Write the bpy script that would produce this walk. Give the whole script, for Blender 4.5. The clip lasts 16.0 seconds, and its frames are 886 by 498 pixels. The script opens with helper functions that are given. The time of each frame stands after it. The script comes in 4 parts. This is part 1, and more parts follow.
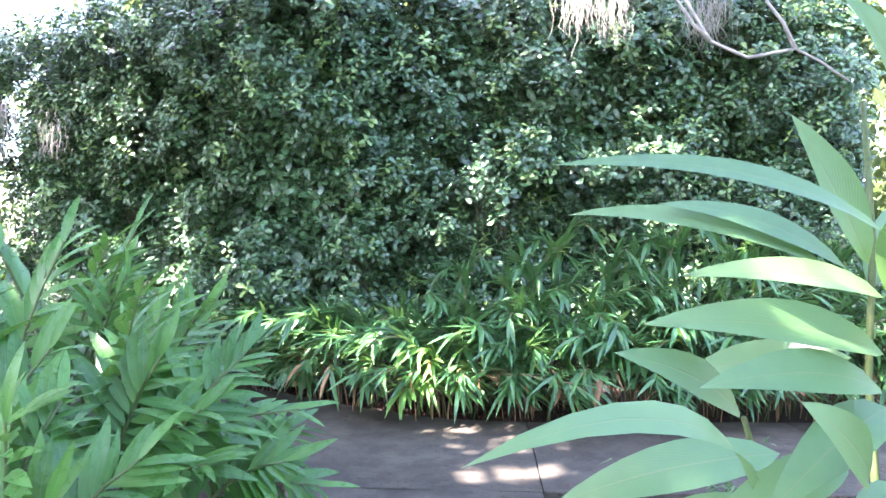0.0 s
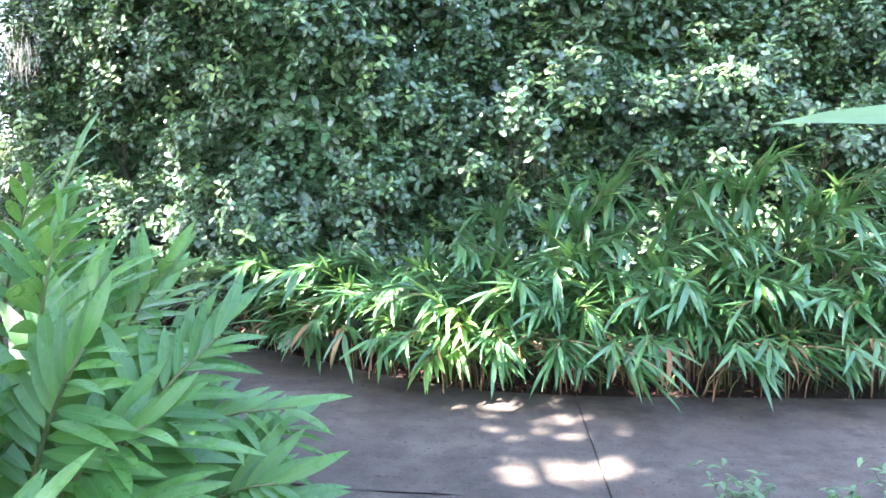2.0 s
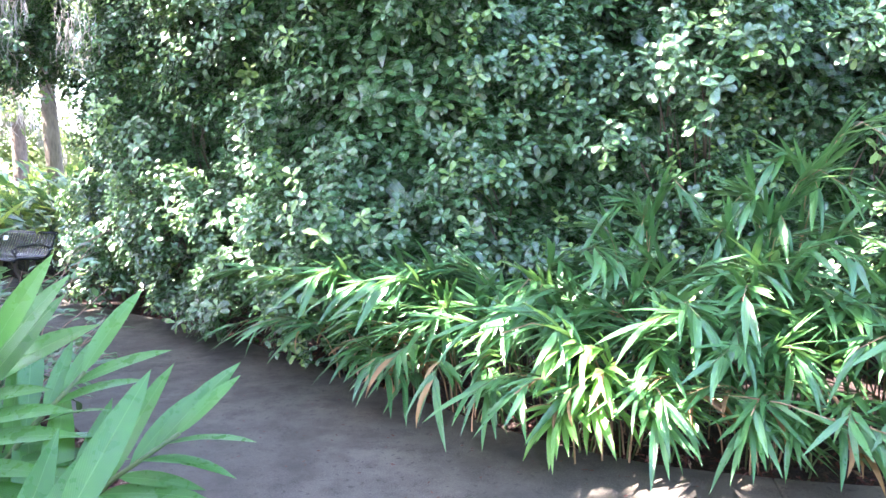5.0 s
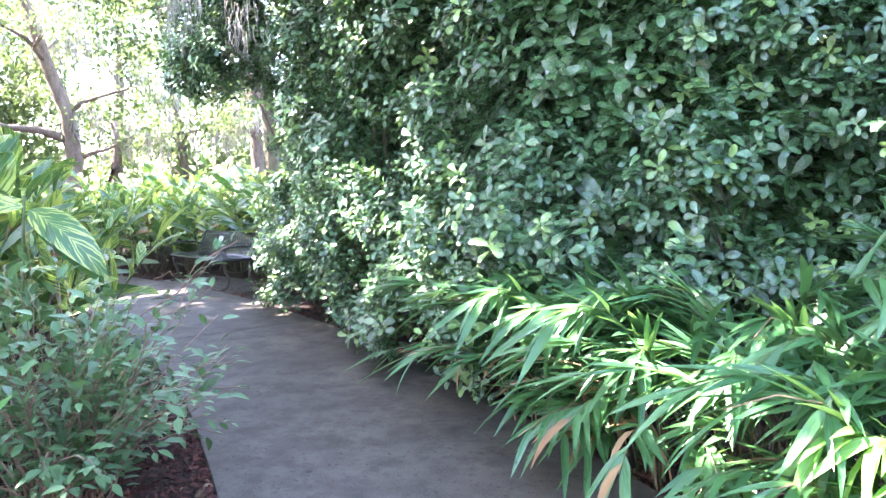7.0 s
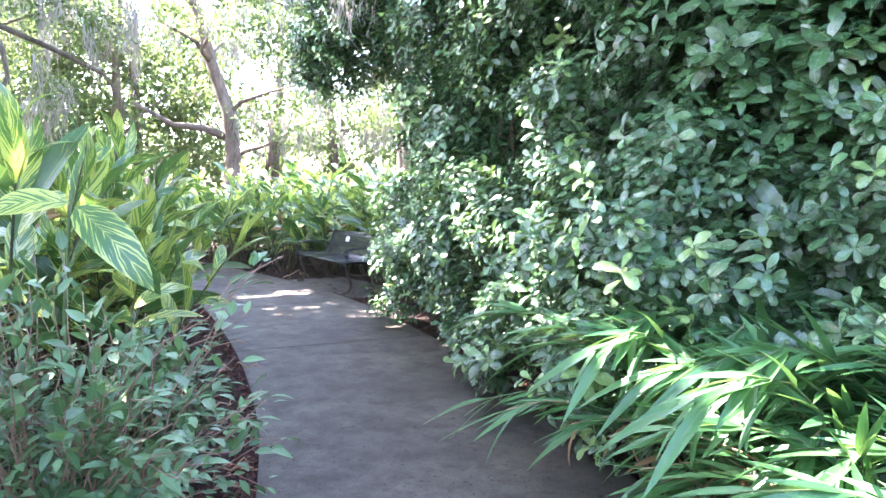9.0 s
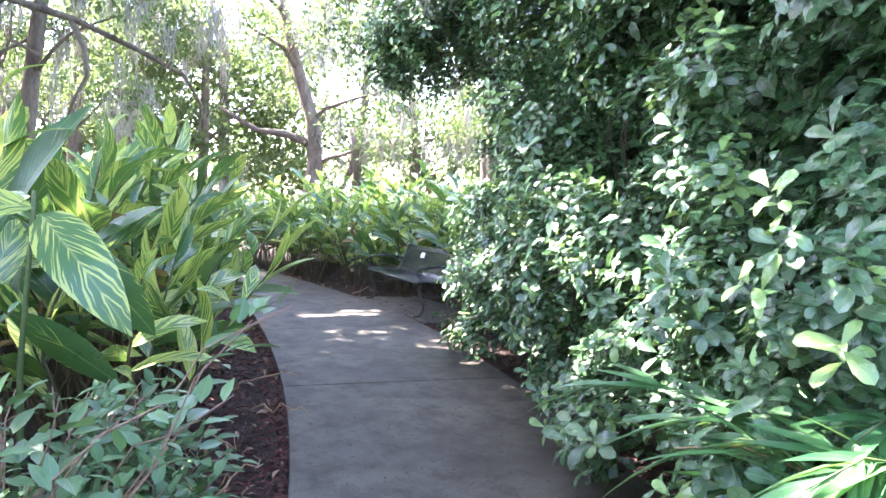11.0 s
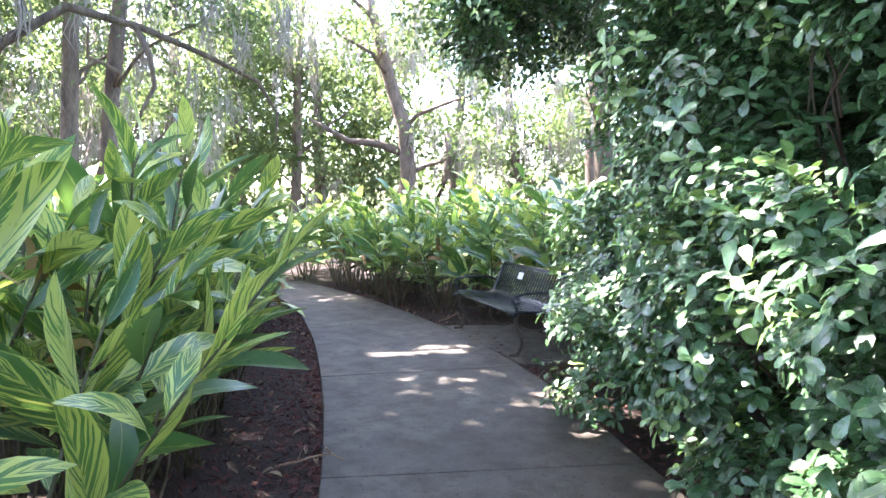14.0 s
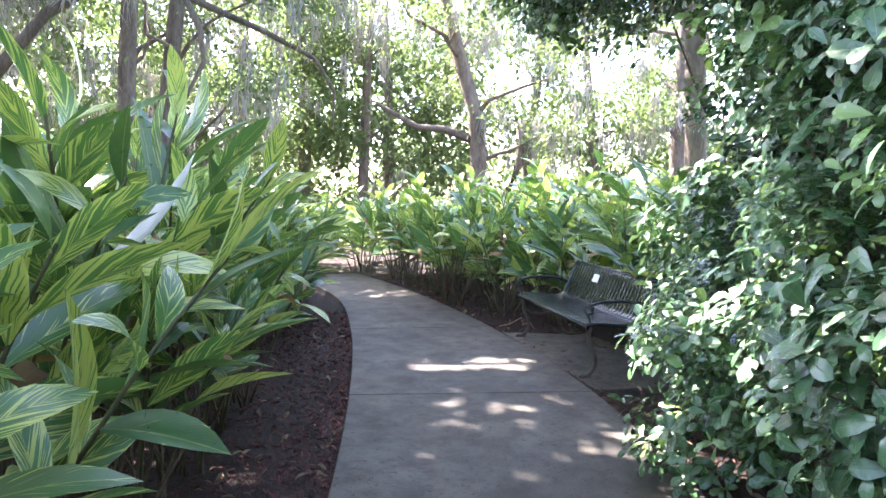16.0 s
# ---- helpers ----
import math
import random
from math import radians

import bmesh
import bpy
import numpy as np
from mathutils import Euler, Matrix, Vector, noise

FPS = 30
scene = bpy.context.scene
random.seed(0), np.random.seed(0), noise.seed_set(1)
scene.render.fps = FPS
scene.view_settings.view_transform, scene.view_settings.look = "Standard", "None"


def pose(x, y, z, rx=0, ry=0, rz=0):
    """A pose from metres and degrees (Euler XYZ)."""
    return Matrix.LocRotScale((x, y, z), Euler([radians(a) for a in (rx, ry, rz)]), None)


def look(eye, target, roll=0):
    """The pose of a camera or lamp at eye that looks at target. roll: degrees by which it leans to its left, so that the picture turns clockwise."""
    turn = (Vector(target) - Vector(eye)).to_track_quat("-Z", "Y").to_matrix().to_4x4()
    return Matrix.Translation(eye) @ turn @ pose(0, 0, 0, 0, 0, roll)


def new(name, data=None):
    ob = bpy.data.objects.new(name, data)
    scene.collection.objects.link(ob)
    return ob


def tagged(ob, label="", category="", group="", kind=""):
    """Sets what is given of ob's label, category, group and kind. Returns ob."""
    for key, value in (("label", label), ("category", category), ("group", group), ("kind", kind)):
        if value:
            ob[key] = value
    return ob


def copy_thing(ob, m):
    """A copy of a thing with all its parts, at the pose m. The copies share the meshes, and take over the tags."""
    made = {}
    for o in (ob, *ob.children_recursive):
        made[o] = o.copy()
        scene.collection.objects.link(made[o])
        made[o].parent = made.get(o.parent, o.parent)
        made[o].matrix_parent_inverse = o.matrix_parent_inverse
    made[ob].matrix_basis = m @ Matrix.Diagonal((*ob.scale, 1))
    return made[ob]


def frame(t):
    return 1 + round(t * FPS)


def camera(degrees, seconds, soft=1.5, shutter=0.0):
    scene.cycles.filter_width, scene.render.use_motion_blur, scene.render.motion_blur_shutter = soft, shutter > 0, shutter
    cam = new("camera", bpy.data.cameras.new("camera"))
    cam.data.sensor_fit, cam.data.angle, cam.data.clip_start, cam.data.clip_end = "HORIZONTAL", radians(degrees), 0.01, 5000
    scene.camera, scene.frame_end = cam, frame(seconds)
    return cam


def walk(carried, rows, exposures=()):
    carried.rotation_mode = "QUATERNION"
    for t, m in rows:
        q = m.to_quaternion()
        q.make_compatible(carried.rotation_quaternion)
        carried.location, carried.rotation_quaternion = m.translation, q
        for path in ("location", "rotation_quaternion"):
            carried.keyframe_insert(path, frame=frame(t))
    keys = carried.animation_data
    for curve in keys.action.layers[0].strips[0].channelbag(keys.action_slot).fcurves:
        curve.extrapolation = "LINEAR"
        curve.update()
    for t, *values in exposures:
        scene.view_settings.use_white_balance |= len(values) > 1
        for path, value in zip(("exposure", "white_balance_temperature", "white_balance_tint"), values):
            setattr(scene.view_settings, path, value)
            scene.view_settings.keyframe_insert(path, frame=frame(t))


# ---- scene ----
cam = camera(63.5, 16.0)
METRES, EYE, TILT, LEAN, TURN = 8.8, 1.52, 0.0, 0.0, 0.0
ROWS = [
    (0.0, 0.0, 0.0, 0.0, 0.0, 0.0, -0.0),
    (0.5, -0.0075, 0.0312, 0.0004, -2.11, -1.04, 0.25),
    (1.0, -0.0109, 0.0572, -0.0011, -2.26, -2.54, 1.2),
    (1.5, -0.0093, 0.0887, 0.0013, -0.24, -3.17, 0.81),
    (2.0, -0.0155, 0.1205, -0.0008, 1.21, -4.66, -0.2),
    (2.5, -0.0216, 0.1481, -0.0005, 1.81, -4.72, 1.08),
    (3.0, -0.019, 0.1799, 0.003, 5.2, -4.39, 1.13),
    (3.5, -0.0227, 0.2064, -0.0004, 8.28, -4.84, 0.49),
    (6.0, -0.0269, 0.3596, 0.0009, 14.09, -5.8, 2.17),
    (6.5, -0.0276, 0.39, -0.0, 21.56, -5.29, 1.28),
    (7.0, -0.0386, 0.4194, 0.0004, 27.85, -5.75, 1.92),
    (7.5, -0.0441, 0.4483, -0.001, 32.7, -5.87, 2.83),
    (8.0, -0.0468, 0.4774, -0.0011, 37.45, -5.58, 0.85),
    (8.5, -0.0608, 0.5042, -0.0009, 39.5, -5.96, 0.08),
    (9.0, -0.0755, 0.5246, -0.0005, 39.84, -5.33, 0.71),
    (9.5, -0.0918, 0.5522, 0.0009, 42.13, -4.25, -0.02),
    (10.0, -0.115, 0.5733, -0.0005, 44.35, -4.37, -1.15),
    (12.5, -0.2297, 0.6879, -0.0013, 50.04, -4.77, 0.8),
    (13.0, -0.2526, 0.7112, -0.0037, 52.74, -5.58, 0.59),
    (13.5, -0.2782, 0.7301, -0.0005, 52.97, -4.36, 1.04),
    (14.0, -0.3041, 0.7544, -0.0006, 54.54, -3.69, 0.89),
    (14.5, -0.3312, 0.776, -0.0033, 57.51, -3.98, 0.08),
    (15.0, -0.3575, 0.7946, -0.0029, 56.72, -4.41, 0.97),
    (15.5, -0.3813, 0.82, -0.0033, 58.93, -4.16, 0.57),
    (16.0, -0.4046, 0.8422, -0.0055, 60.49, -4.36, -0.17),
]
walk(cam, [(t, pose(0, 0, EYE, TILT, LEAN, TURN) @ pose(METRES * x, METRES * y, METRES * z, 90 + pitch, roll, yaw)) for t, x, y, z, yaw, pitch, roll in ROWS],
     exposures=[(0.0, 3.95, 6400, 24), (3.5, 4.45, 6350, 24), (8.0, 4.38, 6320, 24), (10.0, 4.22, 6320, 24), (12.5, 3.92, 6350, 22), (16.0, 3.85, 6400, 22)])

# ---- light ----
SUN = Vector((-0.75, -0.25, 1.1)).normalized()
world = bpy.data.worlds.new("world")
world.use_nodes = True
scene.world = world
wn = world.node_tree
sky = wn.nodes.new("ShaderNodeTexSky")
sky.sky_type = "NISHITA"
sky.sun_disc = False
sky.sun_elevation = math.asin(SUN.z)
sky.sun_rotation = math.atan2(SUN.x, SUN.y)
sky.dust_density = 1.6
wn.links.new(sky.outputs[0], wn.nodes["Background"].inputs[0])
wn.nodes["Background"].inputs[1].default_value = 0.125
sun = new("sun", bpy.data.lights.new("sun", "SUN"))
sun.data.energy, sun.data.angle, sun.data.color = 5.0, radians(0.4), (1.0, 0.95, 0.86)
sun.matrix_world = look(SUN * 40, (0, 0, 0))


# ---- materials ----
def nodes_of(name):
    m = bpy.data.materials.new(name)
    m.use_nodes = True
    nt = m.node_tree
    return m, nt, nt.nodes["Principled BSDF"], nt.nodes["Material Output"]


def node(nt, kind, **kw):
    n = nt.nodes.new("ShaderNode" + kind)
    for k, v in kw.items():
        if isinstance(v, bpy.types.NodeSocket):
            nt.links.new(v, n.inputs[k])
        elif k in n.inputs:
            n.inputs[k].default_value = v
    return n


def math_node(nt, op, a, b=0.0, clamp=False):
    n = nt.nodes.new("ShaderNodeMath")
    n.operation, n.use_clamp = op, clamp
    for i, v in enumerate((a, b)):
        if isinstance(v, bpy.types.NodeSocket):
            nt.links.new(v, n.inputs[i])
        else:
            n.inputs[i].default_value = v
    return n.outputs[0]


def mix_colour(nt, fac, a, b):
    n = nt.nodes.new("ShaderNodeMix")
    n.data_type = "RGBA"
    for i, v in ((0, fac), (6, a), (7, b)):
        if isinstance(v, bpy.types.NodeSocket):
            nt.links.new(v, n.inputs[i])
        else:
            n.inputs[i].default_value = (*v, 1) if isinstance(v, tuple) else v
    return n.outputs[2]


def ramp(nt, fac, *stops):
    n = nt.nodes.new("ShaderNodeValToRGB")
    while len(n.color_ramp.elements) < len(stops):
        n.color_ramp.elements.new(0.5)
    for e, (p, c) in zip(n.color_ramp.elements, stops):
        e.position, e.color = p, (*c, 1) if isinstance(c, tuple) else (c, c, c, 1)
    nt.links.new(fac, n.inputs[0])
    return n.outputs[0]


def noise_tex(nt, scale, detail=3.0, vector=None, rough=0.55):
    n = node(nt, "TexNoise", Scale=scale, Detail=detail, Roughness=rough)
    if vector is not None:
        nt.links.new(vector, n.inputs["Vector"])
    return n.outputs["Fac"]


def bump(nt, bsdf, height, strength, distance=0.01):
    n = node(nt, "Bump", Strength=strength, Distance=distance, Height=height)
    nt.links.new(n.outputs[0], bsdf.inputs["Normal"])


def own_random(nt):
    """One random number for every leaf, whether joined into a crown or an object of its own."""
    a = nt.nodes.new("ShaderNodeNewGeometry").outputs["Random Per Island"]
    b = nt.nodes.new("ShaderNodeObjectInfo").outputs["Random"]
    return math_node(nt, "FRACT", math_node(nt, "ADD", a, b))


def leaf_material(name, dark, light, rough=0.35, lucid=0.3, rib=(0.3, 0.4, 0.15), ribs=14.0, young=None, stripe=None, spec=0.8, glow=0.25):
    """Leaf: u runs across from -1 to 1, v along from 0 to 1. stripe: colour of cream bands beside the side veins."""
    m, nt, bsdf, out = nodes_of(name)
    uv = node(nt, "UVMap").outputs[0]
    sep = node(nt, "SeparateXYZ", Vector=uv)
    u = math_node(nt, "ABSOLUTE", math_node(nt, "SUBTRACT", math_node(nt, "MULTIPLY", sep.outputs[0], 2.0), 1.0))
    v = sep.outputs[1]
    r = own_random(nt)
    co = node(nt, "TexCoord").outputs["Object"]
    col = mix_colour(nt, r, dark, light)
    blotch = noise_tex(nt, 22.0, 3.0, co)
    col = mix_colour(nt, math_node(nt, "MULTIPLY", ramp(nt, blotch, (0.35, 0.0), (0.7, 1.0)), 0.35), col, light)
    if young:
        col = mix_colour(nt, ramp(nt, node(nt, "Attribute").outputs["Fac"], (0.0, 0.0), (1.0, 1.0)), col, young)
        for n in nt.nodes:
            if n.bl_idname == "ShaderNodeAttribute":
                n.attribute_name = "tone"
    slant = math_node(nt, "SUBTRACT", v, math_node(nt, "MULTIPLY", u, 0.36))
    veins = math_node(nt, "FRACT", math_node(nt, "MULTIPLY", slant, ribs))
    if stripe:
        across = node(nt, "CombineXYZ", X=math_node(nt, "MULTIPLY", slant, 19.0), Y=math_node(nt, "MULTIPLY", sep.outputs[0], 1.3), Z=math_node(nt, "MULTIPLY", r, 57.0))
        wave = noise_tex(nt, 1.0, 2.5, across.outputs[0], 0.6)
        wave = math_node(nt, "ADD", wave, math_node(nt, "MULTIPLY", math_node(nt, "SUBTRACT", r, 0.5), 0.26))
        wave = math_node(nt, "ADD", wave, ramp(nt, u, (0.80, 0.0), (1.0, 0.09)))
        col = mix_colour(nt, ramp(nt, wave, (0.555, 0.0), (0.595, 1.0)), col, stripe)
    else:
        col = mix_colour(nt, math_node(nt, "MULTIPLY", ramp(nt, veins, (0.0, 1.0), (0.22, 0.0), (0.78, 0.0), (1.0, 1.0)), 0.22), col, rib)
    mid = ramp(nt, u, (0.0, 1.0), (0.07, 0.0))
    col = mix_colour(nt, math_node(nt, "MULTIPLY", mid, 0.6), col, rib)
    spots = ramp(nt, noise_tex(nt, 9.0, 2.0, co), (0.70, 0.0), (0.76, 1.0))
    col = mix_colour(nt, math_node(nt, "MULTIPLY", spots, 0.5), col, (0.16, 0.10, 0.04))
    nt.links.new(col, bsdf.inputs["Base Color"])
    nt.links.new(math_node(nt, "ADD", math_node(nt, "MULTIPLY", blotch, 0.25), rough - 0.1), bsdf.inputs["Roughness"])
    bsdf.inputs["Specular IOR Level"].default_value = spec
    bump(nt, bsdf, math_node(nt, "ADD", ramp(nt, veins, (0.0, 0.0), (0.15, 1.0), (0.85, 1.0), (1.0, 0.0)), math_node(nt, "MULTIPLY", mid, -1.0)), 0.3, 0.003)
    tr = node(nt, "BsdfTranslucent")
    nt.links.new(mix_colour(nt, glow, col, (0.42, 0.62, 0.08)), tr.inputs["Color"])
    mix = node(nt, "MixShader", Fac=lucid)
    nt.links.new(bsdf.outputs[0], mix.inputs[1])
    nt.links.new(tr.outputs[0], mix.inputs[2])
    nt.links.new(mix.outputs[0], out.inputs["Surface"])
    return m


def plain_material(name, a, b, scale, rough=0.8, bump_strength=0.5, distance=0.01, metal=0.0, fine=6.0, stretch=None):
    m, nt, bsdf, out = nodes_of(name)
    co = node(nt, "TexCoord").outputs["Object"]
    if stretch:
        mp = node(nt, "Mapping", Vector=co, Scale=stretch)
        co = mp.outputs[0]
    n1 = noise_tex(nt, scale, 4.0, co)
    n2 = noise_tex(nt, scale * fine, 5.0, co)
    col = mix_colour(nt, ramp(nt, math_node(nt, "ADD", math_node(nt, "MULTIPLY", n1, 0.6), math_node(nt, "MULTIPLY", n2, 0.4)), (0.36, 0.0), (0.64, 1.0)), a, b)
    rnd = own_random(nt)
    hsv = node(nt, "HueSaturation", Color=col)
    nt.links.new(math_node(nt, "ADD", math_node(nt, "MULTIPLY", rnd, 0.3), 0.85), hsv.inputs["Value"])
    nt.links.new(hsv.outputs[0], bsdf.inputs["Base Color"])
    bsdf.inputs["Roughness"].default_value = rough
    bsdf.inputs["Metallic"].default_value = metal
    bump(nt, bsdf, n2, bump_strength, distance)
    return m


M_HEDGE = leaf_material("hedge_leaf", (0.013, 0.055, 0.024), (0.080, 0.195, 0.078), 0.24, 0.08, young=(0.26, 0.42, 0.12), spec=1.0, glow=0.2)
M_BAMBOO = leaf_material("bamboo_leaf", (0.028, 0.125, 0.050), (0.092, 0.245, 0.075), 0.30, 0.24, ribs=3.0, rib=(0.14, 0.28, 0.09), spec=0.8)
M_CARDAMOM = leaf_material("ginger_leaf", (0.038, 0.160, 0.042), (0.100, 0.285, 0.060), 0.28, 0.32, ribs=22.0, rib=(0.2, 0.38, 0.12), spec=0.65)
M_BROAD = leaf_material("broad_leaf", (0.085, 0.22, 0.085), (0.15, 0.31, 0.115), 0.40, 0.32, ribs=24.0, rib=(0.22, 0.27, 0.12), spec=0.9)
M_VARIEG = leaf_material("variegated_leaf", (0.022, 0.095, 0.036), (0.075, 0.215, 0.045), 0.30, 0.30, ribs=18.0, rib=(0.36, 0.42, 0.15), stripe=(0.56, 0.62, 0.15), spec=1.0)
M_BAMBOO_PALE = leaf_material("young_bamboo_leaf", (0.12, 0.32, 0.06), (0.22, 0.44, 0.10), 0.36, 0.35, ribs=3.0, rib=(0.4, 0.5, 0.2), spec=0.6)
M_SMALL = leaf_material("small_leaf", (0.030, 0.100, 0.046), (0.125, 0.265, 0.110), 0.34, 0.24, ribs=8.0)
M_TREE = leaf_material("tree_leaf", (0.052, 0.092, 0.036), (0.140, 0.190, 0.070), 0.5, 0.42, ribs=6.0, spec=0.5, glow=0.06)
M_DRY = leaf_material("dry_leaf", (0.20, 0.09, 0.04), (0.38, 0.22, 0.10), 0.8, 0.2, rib=(0.3, 0.2, 0.1))
M_MOSS = plain_material("grey_moss", (0.27, 0.245, 0.215), (0.46, 0.42, 0.375), 8.0, 0.95, 0.3)
M_BARK = plain_material("bark", (0.085, 0.064, 0.050), (0.24, 0.19, 0.155), 5.0, 0.9, 0.9, 0.03, stretch=(1, 1, 0.25))
M_DARK_STEM = plain_material("ginger_stem", (0.045, 0.055, 0.022), (0.13, 0.105, 0.05), 12.0, 0.6, 0.3)
M_OLD_STEM = plain_material("old_stem", (0.06, 0.040, 0.024), (0.20, 0.14, 0.085), 14.0, 0.8, 0.4)
M_STEM = plain_material("green_stem", (0.06, 0.115, 0.035), (0.15, 0.175, 0.07), 12.0, 0.6, 0.3)
M_TWIG = plain_material("brown_twig", (0.05, 0.032, 0.024), (0.13, 0.085, 0.06), 20.0, 0.85, 0.5)
M_PINK_TWIG = plain_material("pinkish_twig", (0.20, 0.11, 0.08), (0.40, 0.25, 0.19), 20.0, 0.7, 0.4)
M_CANE = plain_material("dry_cane", (0.32, 0.17, 0.10), (0.50, 0.32, 0.20), 14.0, 0.7, 0.3)
M_METAL = plain_material("black_coated_steel", (0.010, 0.013, 0.015), (0.024, 0.030, 0.033), 30.0, 0.26, 0.15, 0.002)
M_BRONZE = plain_material("weathered_cast_leg", (0.05, 0.04, 0.032), (0.13, 0.10, 0.075), 25.0, 0.6, 0.4, 0.003)
M_PLAQUE = plain_material("pale_plaque", (0.72, 0.72, 0.68), (0.8, 0.8, 0.77), 40.0, 0.35, 0.05)


def ground_material():
    m, nt, bsdf, out = nodes_of("bark_mulch")
    co = node(nt, "TexCoord").outputs["Object"]
    chips = node(nt, "TexVoronoi", Scale=38.0)
    mp = node(nt, "Mapping", Vector=co, Scale=(1.0, 2.2, 1.0))
    wob = node(nt, "TexNoise", Scale=6.0, Vector=mp.outputs[0])
    add = node(nt, "VectorMath")
    nt.links.new(mp.outputs[0], add.inputs[0])
    nt.links.new(wob.outputs["Color"], add.inputs[1])
    nt.links.new(add.outputs[0], chips.inputs["Vector"])
    shade = node(nt, "SeparateColor", Color=chips.outputs["Color"])
    col = ramp(nt, shade.outputs[0], (0.0, (0.012, 0.006, 0.005)), (0.5, (0.034, 0.016, 0.012)), (0.85, (0.065, 0.028, 0.02)), (1.0, (0.14, 0.08, 0.05)))
    big = noise_tex(nt, 0.8, 3.0, co)
    col = mix_colour(nt, ramp(nt, big, (0.4, 0.0), (0.7, 0.55)), col, (0.022, 0.012, 0.010))
    nt.links.new(col, bsdf.inputs["Base Color"])
    bsdf.inputs["Roughness"].default_value = 0.9
    bump(nt, bsdf, chips.outputs["Distance"], 0.9, 0.02)
    return m


def concrete_material():
    m, nt, bsdf, out = nodes_of("worn_concrete")
    co = node(nt, "TexCoord").outputs["Object"]
    big = noise_tex(nt, 0.9, 5.0, co, 0.6)
    mid = noise_tex(nt, 4.5, 6.0, co, 0.65)
    fine = noise_tex(nt, 130.0, 4.0, co, 0.7)
    col = ramp(nt, big, (0.3, (0.042, 0.034, 0.026)), (0.5, (0.076, 0.064, 0.050)), (0.72, (0.120, 0.103, 0.082)))
    col = mix_colour(nt, ramp(nt, mid, (0.45, 0.0), (0.64, 0.75)), col, (0.036, 0.031, 0.026))
    col = mix_colour(nt, ramp(nt, fine, (0.48, 0.0), (0.68, 0.65)), col, (0.19, 0.17, 0.14))
    speck = ramp(nt, noise_tex(nt, 26.0, 2.0, co), (0.62, 0.0), (0.67, 1.0))
    col = mix_colour(nt, math_node(nt, "MULTIPLY", speck, 0.85), col, (0.028, 0.022, 0.018))
    blot = ramp(nt, noise_tex(nt, 2.1, 7.0, co, 0.75), (0.50, 0.0), (0.60, 0.6))
    col = mix_colour(nt, blot, col, (0.045, 0.037, 0.029))
    nt.links.new(col, bsdf.inputs["Base Color"])
    nt.links.new(ramp(nt, mid, (0.3, 0.62), (0.7, 0.85)), bsdf.inputs["Roughness"])
    bump(nt, bsdf, math_node(nt, "ADD", math_node(nt, "MULTIPLY", fine, 0.7), mid), 0.35, 0.004)
    return m


M_MULCH = ground_material()
M_CONCRETE = concrete_material()


# ---- building helpers ----
rng = np.random.default_rng(7)


def reseed(k):
    """Start the random numbers anew, so that each group of things keeps its own."""
    global rng
    rng = np.random.default_rng(k)


def U(a, b):
    return float(rng.uniform(a, b))


def leaf_shape(length, width, n=4, fold=0.25, droop=0.3, broad=0.45, sharp=1.0, wave=0.0, rows=None):
    """A leaf along +y from the origin, its upper side to +z: vertices, triangles, uv. droop bends the tip down; fold lifts the two halves."""
    vs, uvs, tris = [(0, 0, 0)], [(0.5, 0.0)], []
    for i in range(1, n):
        v = rows[i - 1][0] if rows else i / n
        w = rows[i - 1][1] * width / 2 if rows else math.sin(math.pi * v ** (math.log(0.5) / math.log(broad))) ** sharp * width / 2
        ang = droop * v
        y, z = length * (v - 0.17 * droop * droop * v ** 3), -length * 0.5 * ang * v
        rise = abs(fold) * w * (1 if fold > 0 else -1)
        wv = wave * w * math.sin(9 * v)
        vs += [(-w, y, z + rise + wv), (0, y, z), (w, y, z + rise - wv)]
        uvs += [(0.0, v), (0.5, v), (1.0, v)]
    vs.append((0, length * (1 - 0.17 * droop * droop), -length * 0.5 * droop))
    uvs.append((0.5, 1.0))
    tris += [(0, 2, 1), (0, 3, 2)]
    for i in range(n - 2):
        a = 1 + 3 * i
        tris += [(a, a + 1, a + 4), (a, a + 4, a + 3), (a + 1, a + 2, a + 5), (a + 1, a + 5, a + 4)]
    a, e = 1 + 3 * (n - 2), len(vs) - 1
    tris += [(a, a + 1, e), (a + 1, a + 2, e)]
    return np.array(vs, float), np.array(tris, int), np.array(uvs, float)


def turns(direction, up, roll=0.0):
    """3 x 3 matrices whose y goes along direction and whose z leans to up, for arrays of vectors."""
    y = direction / np.linalg.norm(direction, axis=1, keepdims=True)
    x = np.cross(y, up)
    ln = np.linalg.norm(x, axis=1, keepdims=True)
    x = np.where(ln > 1e-4, x / np.maximum(ln, 1e-4), np.array([1.0, 0, 0]))
    z = np.cross(x, y)
    c, s = np.cos(roll), np.sin(roll)
    c, s = np.broadcast_to(c, len(y))[:, None], np.broadcast_to(s, len(y))[:, None]
    return np.stack([x * c + z * s, y, z * c - x * s], axis=2)


def spread(shape, places, mats, sizes):
    """Many copies of one shape as arrays."""
    v, t, uv = shape
    m = len(places)
    V = np.einsum("mij,kj->mki", mats, v) * np.asarray(sizes).reshape(-1, 1, 1) + np.asarray(places)[:, None, :]
    T = t[None] + (np.arange(m) * len(v))[:, None, None]
    return V.reshape(-1, 3), T.reshape(-1, 3), np.tile(uv, (m, 1))


